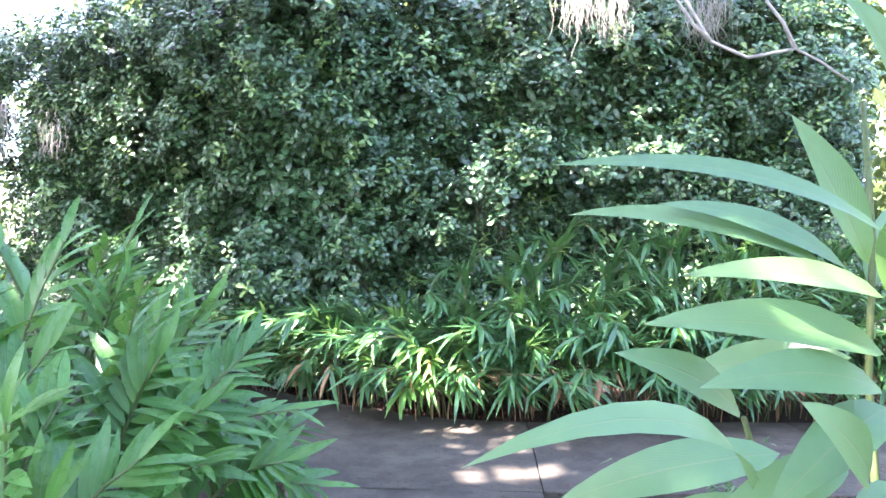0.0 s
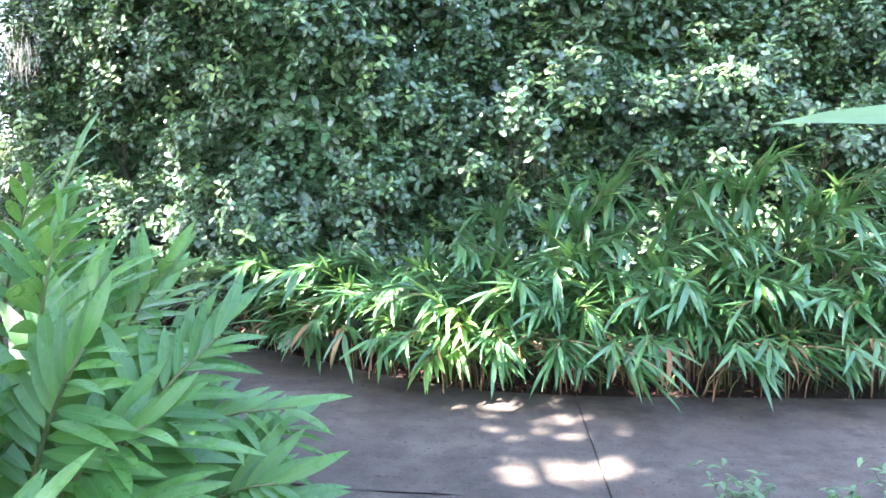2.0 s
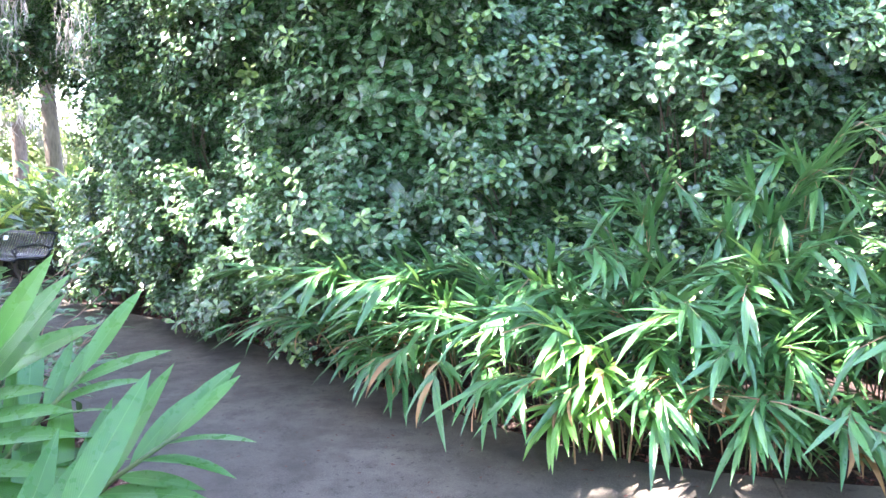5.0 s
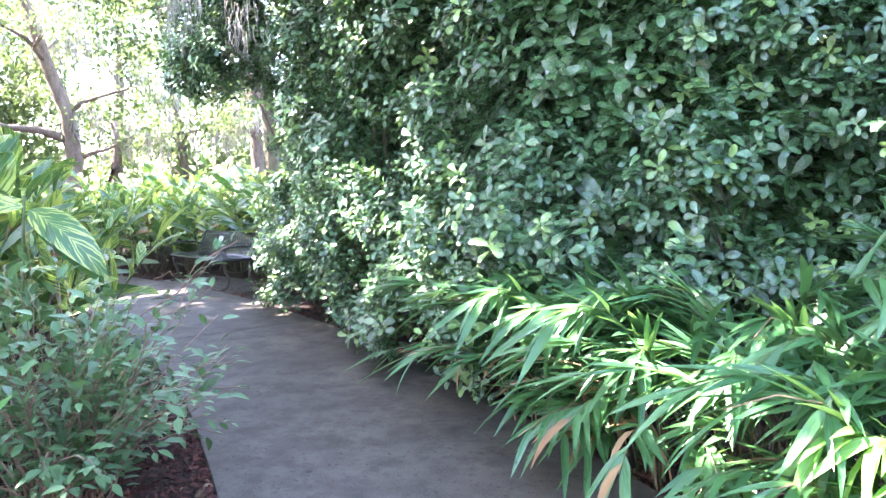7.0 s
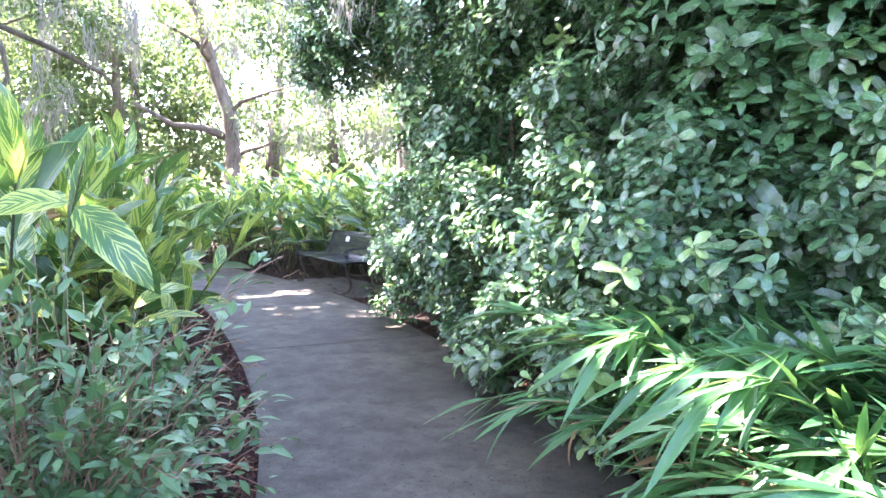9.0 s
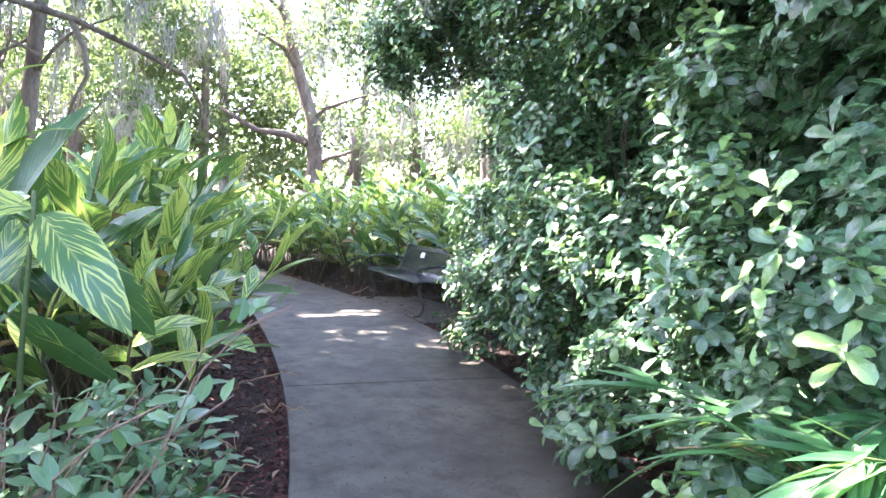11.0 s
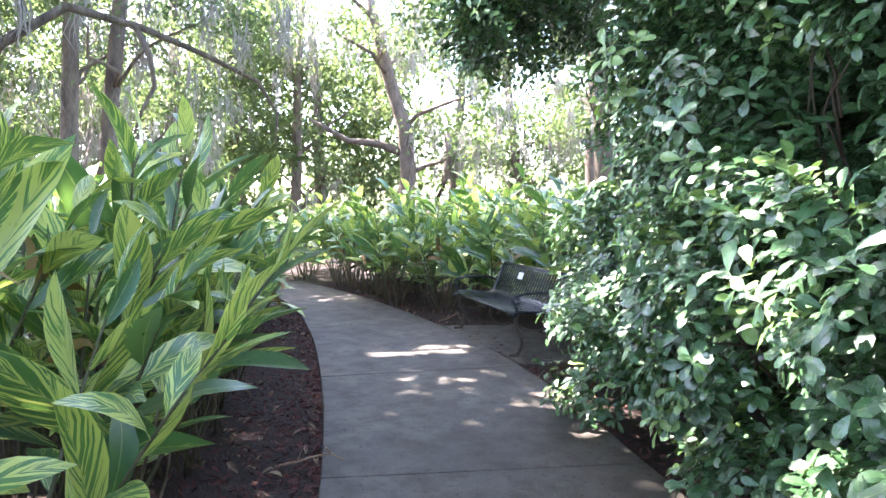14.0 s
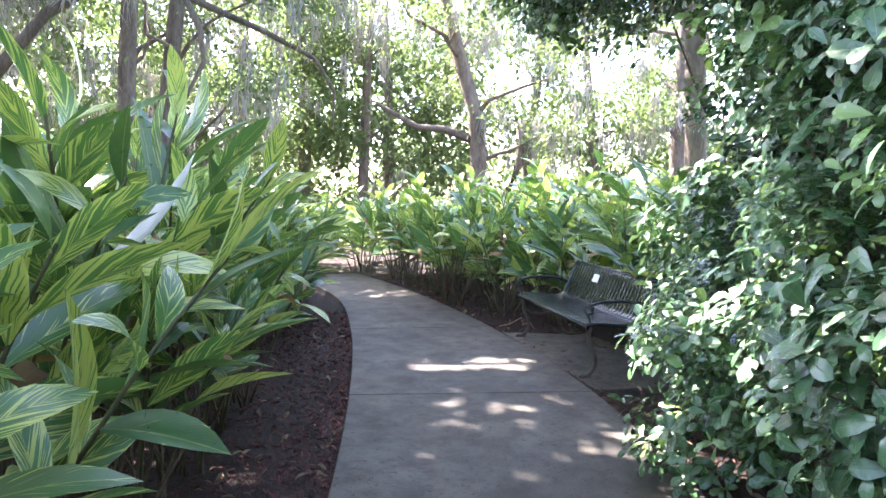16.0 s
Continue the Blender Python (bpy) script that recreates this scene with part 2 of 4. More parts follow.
def gather(chunks):
    V, T, W, base = [], [], [], 0
    for v, t, w in chunks:
        V.append(v), T.append(t + base), W.append(w)
        base += len(v)
    return np.concatenate(V), np.concatenate(T), np.concatenate(W)


def mesh_of(name, v, t, uv=None, mat=None, tone=None, smooth=True):
    me = bpy.data.meshes.new(name)
    me.vertices.add(len(v))
    me.vertices.foreach_set("co", np.ascontiguousarray(v, dtype=np.float32).ravel())
    me.loops.add(len(t) * 3)
    me.loops.foreach_set("vertex_index", np.ascontiguousarray(t, dtype=np.int32).ravel())
    me.polygons.add(len(t))
    me.polygons.foreach_set("loop_start", np.arange(0, len(t) * 3, 3, dtype=np.int32))
    me.polygons.foreach_set("use_smooth", np.full(len(t), smooth, dtype=bool))
    if uv is not None:
        me.uv_layers.new(name="UVMap").data.foreach_set("uv", np.ascontiguousarray(uv[t.ravel()], dtype=np.float32).ravel())
    if tone is not None:
        me.attributes.new("tone", "FLOAT", "POINT").data.foreach_set("value", np.ascontiguousarray(tone, dtype=np.float32))
    if mat:
        me.materials.append(mat)
    me.update(calc_edges=True)
    me.validate()
    return me


def tube(points, radii, sides=6):
    """A tapered tube through the points: vertices, triangles, uv."""
    p = np.asarray(points, float)
    d = np.gradient(p, axis=0)
    ref = np.tile(np.array([[0.13, 0.31, 1.0]]), (len(p), 1))
    near = np.abs(d[:, 2]) > 0.85 * np.linalg.norm(d, axis=1)
    ref[near.mean() > 0.5 or slice(0, 0)] = (1.0, 0.2, 0.1)
    m = turns(d, ref)
    a = np.linspace(0, 2 * np.pi, sides, endpoint=False)
    ring = np.cos(a)[None, :, None] * m[:, None, :, 0] + np.sin(a)[None, :, None] * m[:, None, :, 2]
    v = (p[:, None, :] + ring * np.asarray(radii, float)[:, None, None]).reshape(-1, 3)
    t = []
    for i in range(len(p) - 1):
        for j in range(sides):
            k = (j + 1) % sides
            t += [(i * sides + j, i * sides + k, i * sides + sides + k), (i * sides + j, i * sides + sides + k, i * sides + sides + j)]
    e = (len(p) - 1) * sides
    for j in range(1, sides - 1):
        t += [(0, j + 1, j), (e, e + j, e + j + 1)]
    return v, np.array(t, int), np.zeros((len(v), 2))


def bent(a, b, sag=0.0, n=5, wobble=0.0):
    """Points from a to b along a bow; sag raises the middle."""
    a, b = np.asarray(a, float), np.asarray(b, float)
    s = np.linspace(0, 1, n)[:, None]
    p = a + (b - a) * s + np.array([0, 0, 1.0]) * sag * 4 * s * (1 - s)
    if wobble:
        p[1:-1] += rng.normal(0, wobble, (n - 2, 3))
    return p


def part(name, me, parent, label="", m=None):
    ob = new(name, me)
    ob.parent = parent
    if m is not None:
        ob.matrix_basis = m
    if label:
        ob["label"] = label
    return ob


def thing(name, label, category, group="", kind="", m=None):
    ob = tagged(new(name), label, category, group, kind)
    ob.empty_display_size = 0.1
    if m is not None:
        ob.matrix_basis = m
    return ob


def to_matrix(place, mat3, size=1.0):
    m = Matrix([[float(c) * size for c in row] for row in mat3]).to_4x4()
    m.translation = Vector([float(c) for c in place])
    return m


def polyline(points, s):
    """Catmull-Rom through the points at s from 0 to len - 1."""
    p = np.asarray(points, float)
    s = min(max(s, 0.0), len(p) - 1.0001)
    i = int(s)
    f = s - i
    a, b, c, d = (p[min(max(i + k, 0), len(p) - 1)] for k in (-1, 0, 1, 2))
    return 0.5 * (2 * b + (c - a) * f + (2 * a - 5 * b + 4 * c - d) * f * f + (3 * b - a - 3 * c + d) * f ** 3)


# ---- ground and path ----
def build_ground():
    g = np.concatenate([[-400, -150, -60], np.arange(-26, 14.1, 0.4), [40, 150, 400]])
    h = np.concatenate([[-400, -150, -60, -20], np.arange(-4, 24.1, 0.4), [50, 150, 400]])
    v = []
    for y in h:
        for x in g:
            z = -0.05 + 0.05 * noise.noise((x * 0.7, y * 0.7, 3.0)) if -26 < x < 14 and -4 < y < 24 else -0.06
            v.append((x, y, min(z, -0.022)))
    w = len(g)
    t = []
    for j in range(len(h) - 1):
        for i in range(w - 1):
            a = j * w + i
            t += [(a, a + 1, a + w + 1), (a, a + w + 1, a + w)]
    return tagged(new("ground", mesh_of("ground", np.array(v), np.array(t), mat=M_MULCH)), "dark reddish-brown bark mulch and leaf litter ground", "ground", kind="structure")


build_ground()

EDGE_IN = [(9, 4.1), (5, 4.3), (2.9, 4.4), (0.63, 4.49), (-0.9, 4.62), (-2.05, 5.42), (-3.25, 6.38), (-4.5, 7.30), (-6.25, 8.32), (-8.4, 9.36), (-10.8, 10.35), (-13.2, 11.1), (-16, 11.4)]
EDGE_OUT = [(9, 6.0), (5, 6.2), (2.9, 6.28), (0.74, 6.3), (-0.35, 6.6), (-1.6, 7.5), (-3.0, 8.55), (-3.96, 9.17), (-5.3, 9.92), (-7.6, 11.0), (-10.2, 11.78), (-13.2, 12.35), (-16, 12.6)]


def slab(name, outline, parent, top=0.0, deep=0.1):
    """A concrete slab with a bevelled top edge."""
    bm = bmesh.new()
    f = bm.faces.new([bm.verts.new((x, y, top)) for x, y in outline])
    if f.normal.z < 0 or (f.normal_update() or f.normal.z < 0):
        f.normal_flip()
    ext = bmesh.ops.extrude_face_region(bm, geom=[f])
    low = [e for e in ext["geom"] if isinstance(e, bmesh.types.BMVert)]
    bmesh.ops.translate(bm, verts=low, vec=(0, 0, -deep))
    bmesh.ops.recalc_face_normals(bm, faces=bm.faces)
    tops = [e for e in bm.edges if all(abs(q.co.z - top) < 1e-5 for q in e.verts)]
    bmesh.ops.bevel(bm, geom=tops, offset=0.008, segments=2, affect="EDGES", profile=0.6)
    me = bpy.data.meshes.new(name)
    bm.to_mesh(me)
    bm.free()
    me.materials.append(M_CONCRETE)
    return part(name, me, parent)


path = thing("path", "worn grey concrete footpath with control joints", "footpath", kind="structure")
CUTS = [0, 1, 1.95, 3.0, 8.0, 9.0, 10.0, 11.0, 12]


def path_slabs():
    for a, b in zip(CUTS, CUTS[1:]):
        n = 6 + round((b - a) * 5)
        ss = np.linspace(a, b, n)
        inn, outs = [polyline(EDGE_IN, s) for s in ss], [polyline(EDGE_OUT, s) for s in ss]
        for row in (inn, outs):
            d0, d1 = row[1] - row[0], row[-1] - row[-2]
            row[0] = row[0] + d0 / np.linalg.norm(d0) * 0.003
            row[-1] = row[-1] - d1 / np.linalg.norm(d1) * 0.003
        slab("concrete_slab", [tuple(p) for p in inn] + [tuple(p) for p in outs[::-1]], path)
    slab("concrete_slab", [(-1.0, 4.61), (0.62, 4.47), (0.70, 2.0), (-0.85, 2.0)], path)
    slab("concrete_slab", [(-0.85, 1.99), (0.70, 1.99), (0.74, -0.6), (-0.8, -0.6)], path)
    slab("concrete_slab", [(-0.8, -0.61), (0.74, -0.61), (0.74, -5.0), (-0.8, -5.0)], path)
    slab("concrete_slab", [(-7.62, 11.05), (-7.3, 11.9), (-9.3, 12.45), (-9.85, 11.71)], path)


path_slabs()


# ---- shrubs of the hedge ----
OBOVATE = [(0.32, 0.55), (0.66, 1.0), (0.91, 0.68)]
LEAF_A = leaf_shape(0.102, 0.049, 4, 0.22, 0.5, rows=OBOVATE)
LEAF_B = leaf_shape(0.092, 0.045, 4, 0.12, 0.9, rows=OBOVATE)
LEAF_PLAIN = (np.array([(0, 0, 0), (-0.020, 0.045, 0.006), (0.020, 0.045, 0.006), (-0.019, 0.085, -0.004), (0.019, 0.085, -0.004), (0, 0.102, -0.016)]), np.array([(0, 2, 1), (1, 2, 4), (1, 4, 3), (3, 4, 5)]), np.array([(0.5, 0.0), (0.0, 0.45), (1.0, 0.45), (0.0, 0.85), (1.0, 0.85), (0.5, 1.0)]))


def whorl(count, size, plain=False):
    """A sprig: a whorl of obovate leaves round a short shoot along +z."""
    chunks = []
    for k in range(count):
        a = k * 2.4 + U(-0.3, 0.3)
        lift = U(-0.15, 0.45) if k < count * 0.7 else U(0.45, 1.0)
        d = np.array([[math.cos(a) * math.cos(lift), math.sin(a) * math.cos(lift), math.sin(lift)]])
        shape = LEAF_PLAIN if plain else (LEAF_A if k % 2 else LEAF_B)
        chunks.append(spread(shape, np.array([[0, 0, 0.012 * k - 0.05]]), turns(d, np.array([[0, 0, 1.0]]), U(-0.4, 0.4)), [size * U(0.72, 1.15)]))
    return gather(chunks)


SPRIGS = [whorl(n, s) for n, s in ((7, 1.0), (8, 1.05), (9, 0.95), (6, 1.1), (8, 0.85))]
PLAIN_SPRIGS = [whorl(n, s, True) for n, s in ((8, 1.0), (7, 1.1))]
SPRIG_MESHES = [[mesh_of("sprig", *sp, M_HEDGE, np.full(len(sp[0]), tone)) for sp in SPRIGS] for tone in (0.0, 0.8)]


def blob_points(centre, radius, count, face):
    """Places and outward ways on a lumpy ball, mostly on the side to face."""
    d = rng.normal(0, 1, (count * 3, 3))
    d /= np.linalg.norm(d, axis=1, keepdims=True)
    keep = rng.uniform(-0.55, 0.9, len(d)) < d @ face
    d = d[keep][:count]
    lump = 1 + 0.16 * np.sin(d[:, 0] * 7 + centre[0] * 3) * np.sin(d[:, 2] * 6 + centre[2] * 5) + rng.normal(0, 0.09, len(d))
    return centre + d * radius * lump[:, None], d


def upright(way):
    """Matrices whose z goes along the ways."""
    m = turns(way, rng.normal(0, 1, (len(way), 3)))[:, :, [0, 2, 1]]
    m[:, :, 0] *= -1
    return m


def hedge_shrub(x, y, face, blobs, label, singles=0):
    """blobs: sideways, forwards, height, radius, half height. singles: how many sprigs stay objects of their own."""
    ob = thing("hedge_shrub", label, "shrub", "shrubs of the tall hedge", m=pose(x, y, 0))
    f = np.array([face[0], face[1], 0.25])
    f /= np.linalg.norm(f)
    side = np.array([f[1], -f[0], 0]) / math.hypot(f[0], f[1])
    fw = np.array([f[0], f[1], 0]) / math.hypot(f[0], f[1])
    chunks, tones, wood, alone = [], [], [], []
    for s, d, h, r, rz in blobs:
        c = side * s + fw * d + np.array([0, 0, h])
        n = int(250 * (r * r * 0.5 + r * rz * 0.5))
        inner = d < -1.0
        for depth, count, kinds in ((1.0, n, PLAIN_SPRIGS),) if inner else ((1.0, n, SPRIGS), (0.6, int(n * 0.3), PLAIN_SPRIGS)):
            p, way = blob_points(c, np.array([r, r, rz]) * depth, count, f)
            way = way * 0.6 + f * 0.35 + np.array([0, 0, 0.75]) + rng.normal(0, 0.22, (len(p), 3))
            ok = p[:, 2] > 0.06
            p, way = p[ok], way[ok]
            m = upright(way)
            young = (rng.uniform(0, 1, len(p)) < 0.15) * rng.uniform(0.4, 1.0, len(p)) * (depth == 1.0 and not inner)
            which = rng.integers(0, len(kinds), len(p))
            size = rng.uniform(0.75, 1.2, len(p)) * (1.5 if inner else 1.0)
            for k, sp in enumerate(kinds):
                q = which == k
                if depth == 1.0 and singles and not inner:
                    pick = q & (rng.uniform(0, 1, len(p)) < 0.22) & (p[:, 2] < 2.7)
                    for i in np.flatnonzero(pick):
                        alone.append((k, p[i], m[i], size[i], young[i]))
                    q = q & ~pick
                if q.any():
                    chunks.append(spread(sp, p[q], m[q], size[q]))
                    tones.append(np.repeat(young[q], len(sp[0])))
        if U(0, 1) > 0.10 or (h > 2.4 and s < 0.8):
            continue
        root = side * s * 0.12 - fw * 0.8 + np.array([0, 0, -0.05])
        wood.append(tube(bent(root, c - fw * r * 0.4, 0.05, 7, 0.09), np.linspace(0.015, 0.005, 7) * (0.7 if h > 2.6 else 1.0), 5))
        for _ in range(4):
            e = c + (fw * U(-0.2, 0.8) + side * U(-0.8, 0.8)) * r + np.array([0, 0, U(-0.6, 0.8) * rz])
            wood.append(tube(bent(root + (c - root) * U(0.4, 0.9), e, 0.04, 4, 0.02), np.linspace(0.009, 0.003, 4), 4))
    v, t, uv = gather(chunks)
    part("crown", mesh_of("crown", v, t, uv, M_HEDGE, np.concatenate(tones)), ob)
    v, t, uv = gather(wood)
    part("branchwork", mesh_of("branchwork", v, t, uv, M_TWIG), ob, "thin grey-brown woody branchwork")
    for k, p, m3, size, young in alone[:singles]:
        part("sprig", SPRIG_MESHES[1 if young else 0][k], ob, "", to_matrix(p, m3, float(size)))
    return ob


HEDGE = [(4.5, 8.2), (3.3, 8.2), (2.0, 8.2), (0.8, 8.2), (-0.4, 8.1), (-1.55, 7.7), (-2.65, 8.05), (-3.65, 8.8), (-4.65, 9.42), (-5.65, 10.1), (-6.65, 10.9)]


VOIDS = [(-2.15, 7.75, 2.35, 0.62), (-1.75, 7.45, 2.3, 0.45), (-3.3, 8.3, 2.5, 0.4), (-4.3, 9.1, 1.9, 0.35), (-5.2, 9.6, 1.5, 0.3)]


def build_hedge():
    for i, (x, y) in enumerate(HEDGE):
        a = HEDGE[max(i - 1, 0)]
        b = HEDGE[min(i + 1, len(HEDGE) - 1)]
        d = Vector((b[0] - a[0], b[1] - a[1])).normalized()
        face = (d.y, -d.x)
        if face[1] > 0:
            face = (-face[0], -face[1])
        blobs = []
        z = 0.34
        while z < 5.0:
            for s in (-0.48, -0.24, 0.0, 0.24, 0.48):
                r = U(0.17, 0.32)
                px, py = x + s * d.x, y + s * d.y
                lump = noise.noise((px * 1.3, py * 1.3, z * 1.45))
                out = U(-0.20, 0.16) - 0.37 + (0.85 if i < 6 else 0.55) * lump + ((0.32 if 6 <= i < 9 else 0.1) if z < 1.2 else 0.0)
                if z > 0.8 and (lump < -0.30 or U(0, 1) < 0.08):
                    continue
                if any(math.dist((px + face[0] * 0.3, py + face[1] * 0.3, z), q[:3]) < q[3] for q in VOIDS):
                    continue
                if z > 2.3:
                    out -= 0.1 * (z - 2.3) * (i < 5)
                if i < 4 and z > 3.3 and U(0, 1) < 0.2:
                    continue
                blobs.append((s + U(-0.1, 0.1), out, z + U(-0.16, 0.16), r, r * U(0.75, 1.0)))
            if z < 4.4:
                blobs += [(q + U(-0.1, 0.1), U(-1.4, -1.2), z + U(0.1, 0.3), 0.62, 0.45) for q in (-0.35, 0.3)]
            z += 0.40
        if i == len(HEDGE) - 1:
            blobs += [(U(0.1, 2.4), U(-0.3, 0.8), U(2.85, 4.9), U(0.35, 0.5), U(0.3, 0.4)) for k in range(46)]

        if i == len(HEDGE) - 2:
            blobs += [(0.5, 0.1, 0.2, 0.32, 0.2), (0.2, 0.02, 0.22, 0.25, 0.2)]
        singles = 130 if 5 <= i else 0
        hedge_shrub(x, y, face, blobs, "tall dark green glossy-leaved hedge shrub with some fresh pale shoots", singles)


reseed(11)
build_hedge()


# ---- broad-leaved bamboo along the path ----
BAMBOO_LEAVES = [mesh_of("leaf", *leaf_shape(ln, w, 5, f, d, 0.36, 0.8), M_BAMBOO) for ln, w, f, d in ((0.35, 0.036, 0.35, 0.15), (0.31, 0.034, 0.25, 0.3), (0.39, 0.038, 0.4, 0.4), (0.27, 0.032, 0.3, 0.1))]
BAMBOO_DRY = mesh_of("leaf", *leaf_shape(0.27, 0.034, 5, 0.5, 1.0, 0.36, 0.8), M_DRY)


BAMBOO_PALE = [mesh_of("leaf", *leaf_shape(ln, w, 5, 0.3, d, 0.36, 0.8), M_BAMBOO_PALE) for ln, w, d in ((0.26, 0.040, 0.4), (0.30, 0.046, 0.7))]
BAMBOO_SHAPES = [leaf_shape(ln, w, 4, f, d, 0.36, 0.8) for ln, w, f, d in ((0.34, 0.040, 0.35, 0.15), (0.30, 0.037, 0.25, 0.3), (0.37, 0.042, 0.4, 0.4))]


def bamboo_clump(canes, height, reach, joined=False, pale=False):
    """A clump of arching canes; joined: the leaves of a cane are one part (the rows behind)."""
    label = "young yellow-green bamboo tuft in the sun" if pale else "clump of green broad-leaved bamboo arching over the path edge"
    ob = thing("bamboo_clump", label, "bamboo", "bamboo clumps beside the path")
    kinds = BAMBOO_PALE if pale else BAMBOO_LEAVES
    for c in range(canes):
        az = U(-1.25, 1.25) - math.pi / 2
        out = np.array([math.cos(az), math.sin(az), 0.0])
        base = np.array([U(-0.22, 0.22), U(-0.1, 0.25), -0.05])
        h, far = height * U(0.55, 1.05), reach * U(0.35, 1.1)
        s = np.linspace(0, 1, 7)[:, None]
        pts = base + out * far * s ** 1.7 + np.array([0, 0, 1.0]) * h * (1.75 * s - 0.95 * s ** 2.4)
        cane = part("cane", mesh_of("cane", *tube(pts, np.linspace(0.006, 0.0025, 7), 5), M_STEM if c % 3 else M_CANE), ob)
        chunks = []
        for k in range(19 if joined else 15):
            f = 0.28 + 0.72 * (k + 1) / 10 if k < 9 else U(0.5, 1.0)
            i = min(int(f * 6), 5)
            p = pts[i] + (pts[i + 1] - pts[i]) * (f * 6 - i)
            along = pts[i + 1] - pts[i]
            along /= np.linalg.norm(along)
            lat = np.cross(along, (0, 0, 1.0))
            sgn = 1 if k % 2 else -1
            w = along * U(0.8, 1.1) + lat * sgn * U(0.1, 0.55) + np.array([0, 0, U(-0.55, 0.05)])
            m3 = turns(w[None], np.array([[0, 0, 1.0]]), U(-0.5, 0.5))
            size = U(0.75, 1.15)
            if joined:
                chunks.append(spread(BAMBOO_SHAPES[k % 3], p[None], m3, [size]))
                continue
            dry = U(0, 1) < 0.05
            part("leaf", BAMBOO_DRY if dry else kinds[int(rng.integers(0, len(kinds)))], cane, "dry brown leaf" if dry else "", to_matrix(p, m3[0], size))
        if joined:
            part("foliage", mesh_of("foliage", *gather(chunks), M_BAMBOO), cane)
    return ob


def build_bamboo():
    moulds = [bamboo_clump(7, 1.0, 0.95), bamboo_clump(8, 1.4, 0.9, True), bamboo_clump(7, 0.62, 0.95), bamboo_clump(8, 2.0, 0.75, True), bamboo_clump(8, 1.05, 0.9, True)]
    used = set()
    spots = []
    for i in range(17):
        x = -1.85 + i * 0.40
        front = float(np.interp(x, [-3, -1.6, -0.35, 0.74, 6], [8.4, 7.55, 6.72, 6.45, 6.42]))
        spots.append((x + U(-0.12, 0.12), front + U(-0.14, 0.08), 2 if i % 2 else 0))
        spots.append((x + U(-0.15, 0.15), front + U(0.2, 0.35), 4))
        spots.append((x + U(-0.2, 0.2), front + U(0.45, 0.65), (1, 4, 1)[i % 3] if x > -1.0 else 4))
        if x > -0.3:
            spots.append((x + U(-0.2, 0.2), front + U(0.75, 1.0), 3 if i % 2 or x > 0.6 else 1))
    for x, y, k in spots:
        turn = U(-25, 25) + (-35 if x < -0.7 else 0)
        m = pose(x, y, 0, 0, 0, turn) @ Matrix.Scale(U(0.88, 1.1), 4)
        if k not in used:
            moulds[k].matrix_basis = m
            used.add(k)
        else:
            copy_thing(moulds[k], m).matrix_basis = m
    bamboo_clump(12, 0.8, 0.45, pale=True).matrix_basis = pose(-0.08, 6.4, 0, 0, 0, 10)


reseed(12)
build_bamboo()


# ---- green ginger beside the side path ----
GINGER_LEAVES = [mesh_of("leaf", *leaf_shape(ln, w, 6, f, d, 0.45, 0.85, 0.06), M_CARDAMOM) for ln, w, f, d in ((0.42, 0.076, 0.20, 0.4), (0.39, 0.072, 0.12, 0.6), (0.45, 0.080, 0.25, 0.5))]
VARIEG_LEAVES = [mesh_of("leaf", *leaf_shape(ln, w, 7, f, d, 0.5, 0.8, wv), M_VARIEG) for ln, w, f, d, wv in ((0.54, 0.135, 0.35, 0.45, 0.06), (0.48, 0.13, 0.2, 0.8, 0.1), (0.60, 0.14, 0.5, 0.3, 0.05), (0.44, 0.125, 0.25, 1.1, 0.12))]
DRY_LEAVES = [mesh_of("leaf", *leaf_shape(0.34, 0.07, 6, 0.7, 1.5, 0.5, 0.8, 0.25), M_DRY)]


def leafy_stem(ob, base, way, length, leaves, first, bow, kinds, flat, dry=0.0, size=1.0, gape=1.0, stray=0.13, bark=None):
    """One arching stem with leaves in two ranks, as a part with its leaves under it."""
    way = np.array(way, float)
    way /= np.linalg.norm(way)
    flatw = np.array([way[0], way[1], 0.0])
    ln = np.linalg.norm(flatw)
    flatw = flatw / ln if ln > 0.05 else np.array([1.0, 0, 0])
    s = np.linspace(0, 1, 8)[:, None]
    pts = np.asarray(base, float) + way * length * s + flatw * bow * length * s ** 2 * 0.8 - np.array([0, 0, 1.0]) * bow * length * s ** 2.2 * 0.6
    stem = part("stem", mesh_of("stem", *tube(pts, np.linspace(0.013, 0.005, 8), 6), bark or M_STEM), ob)
    for k in range(leaves):
        f = first + (1 - first) * (k + 0.5) / leaves
        i = min(int(f * 7), 6)
        p = pts[i] + (pts[i + 1] - pts[i]) * (f * 7 - i)
        along = pts[i + 1] - pts[i]
        along /= np.linalg.norm(along)
        lat = np.cross(along, flat)
        lat /= max(np.linalg.norm(lat), 1e-3)
        lat = lat * (1 if k % 2 else -1)
        tip = (k + 0.5) / leaves
        w = along * (0.55 + 0.9 * tip ** 2) + lat * gape * (1.05 - 0.6 * tip) + rng.normal(0, stray, 3)
        up = np.asarray(flat, float) + rng.normal(0, 2 * stray, 3)
        isdry = U(0, 1) < dry * (1.4 - tip)
        me = DRY_LEAVES[0] if isdry else kinds[int(rng.integers(0, len(kinds)))]
        part("leaf", me, stem, "withered brown leaf" if isdry else "", to_matrix(p, turns(w[None], up[None], U(-0.3, 0.3))[0], size * U(0.75, 1.12) * (0.75 + 0.5 * math.sin(math.pi * min(tip + 0.2, 1.0)))))
    return stem


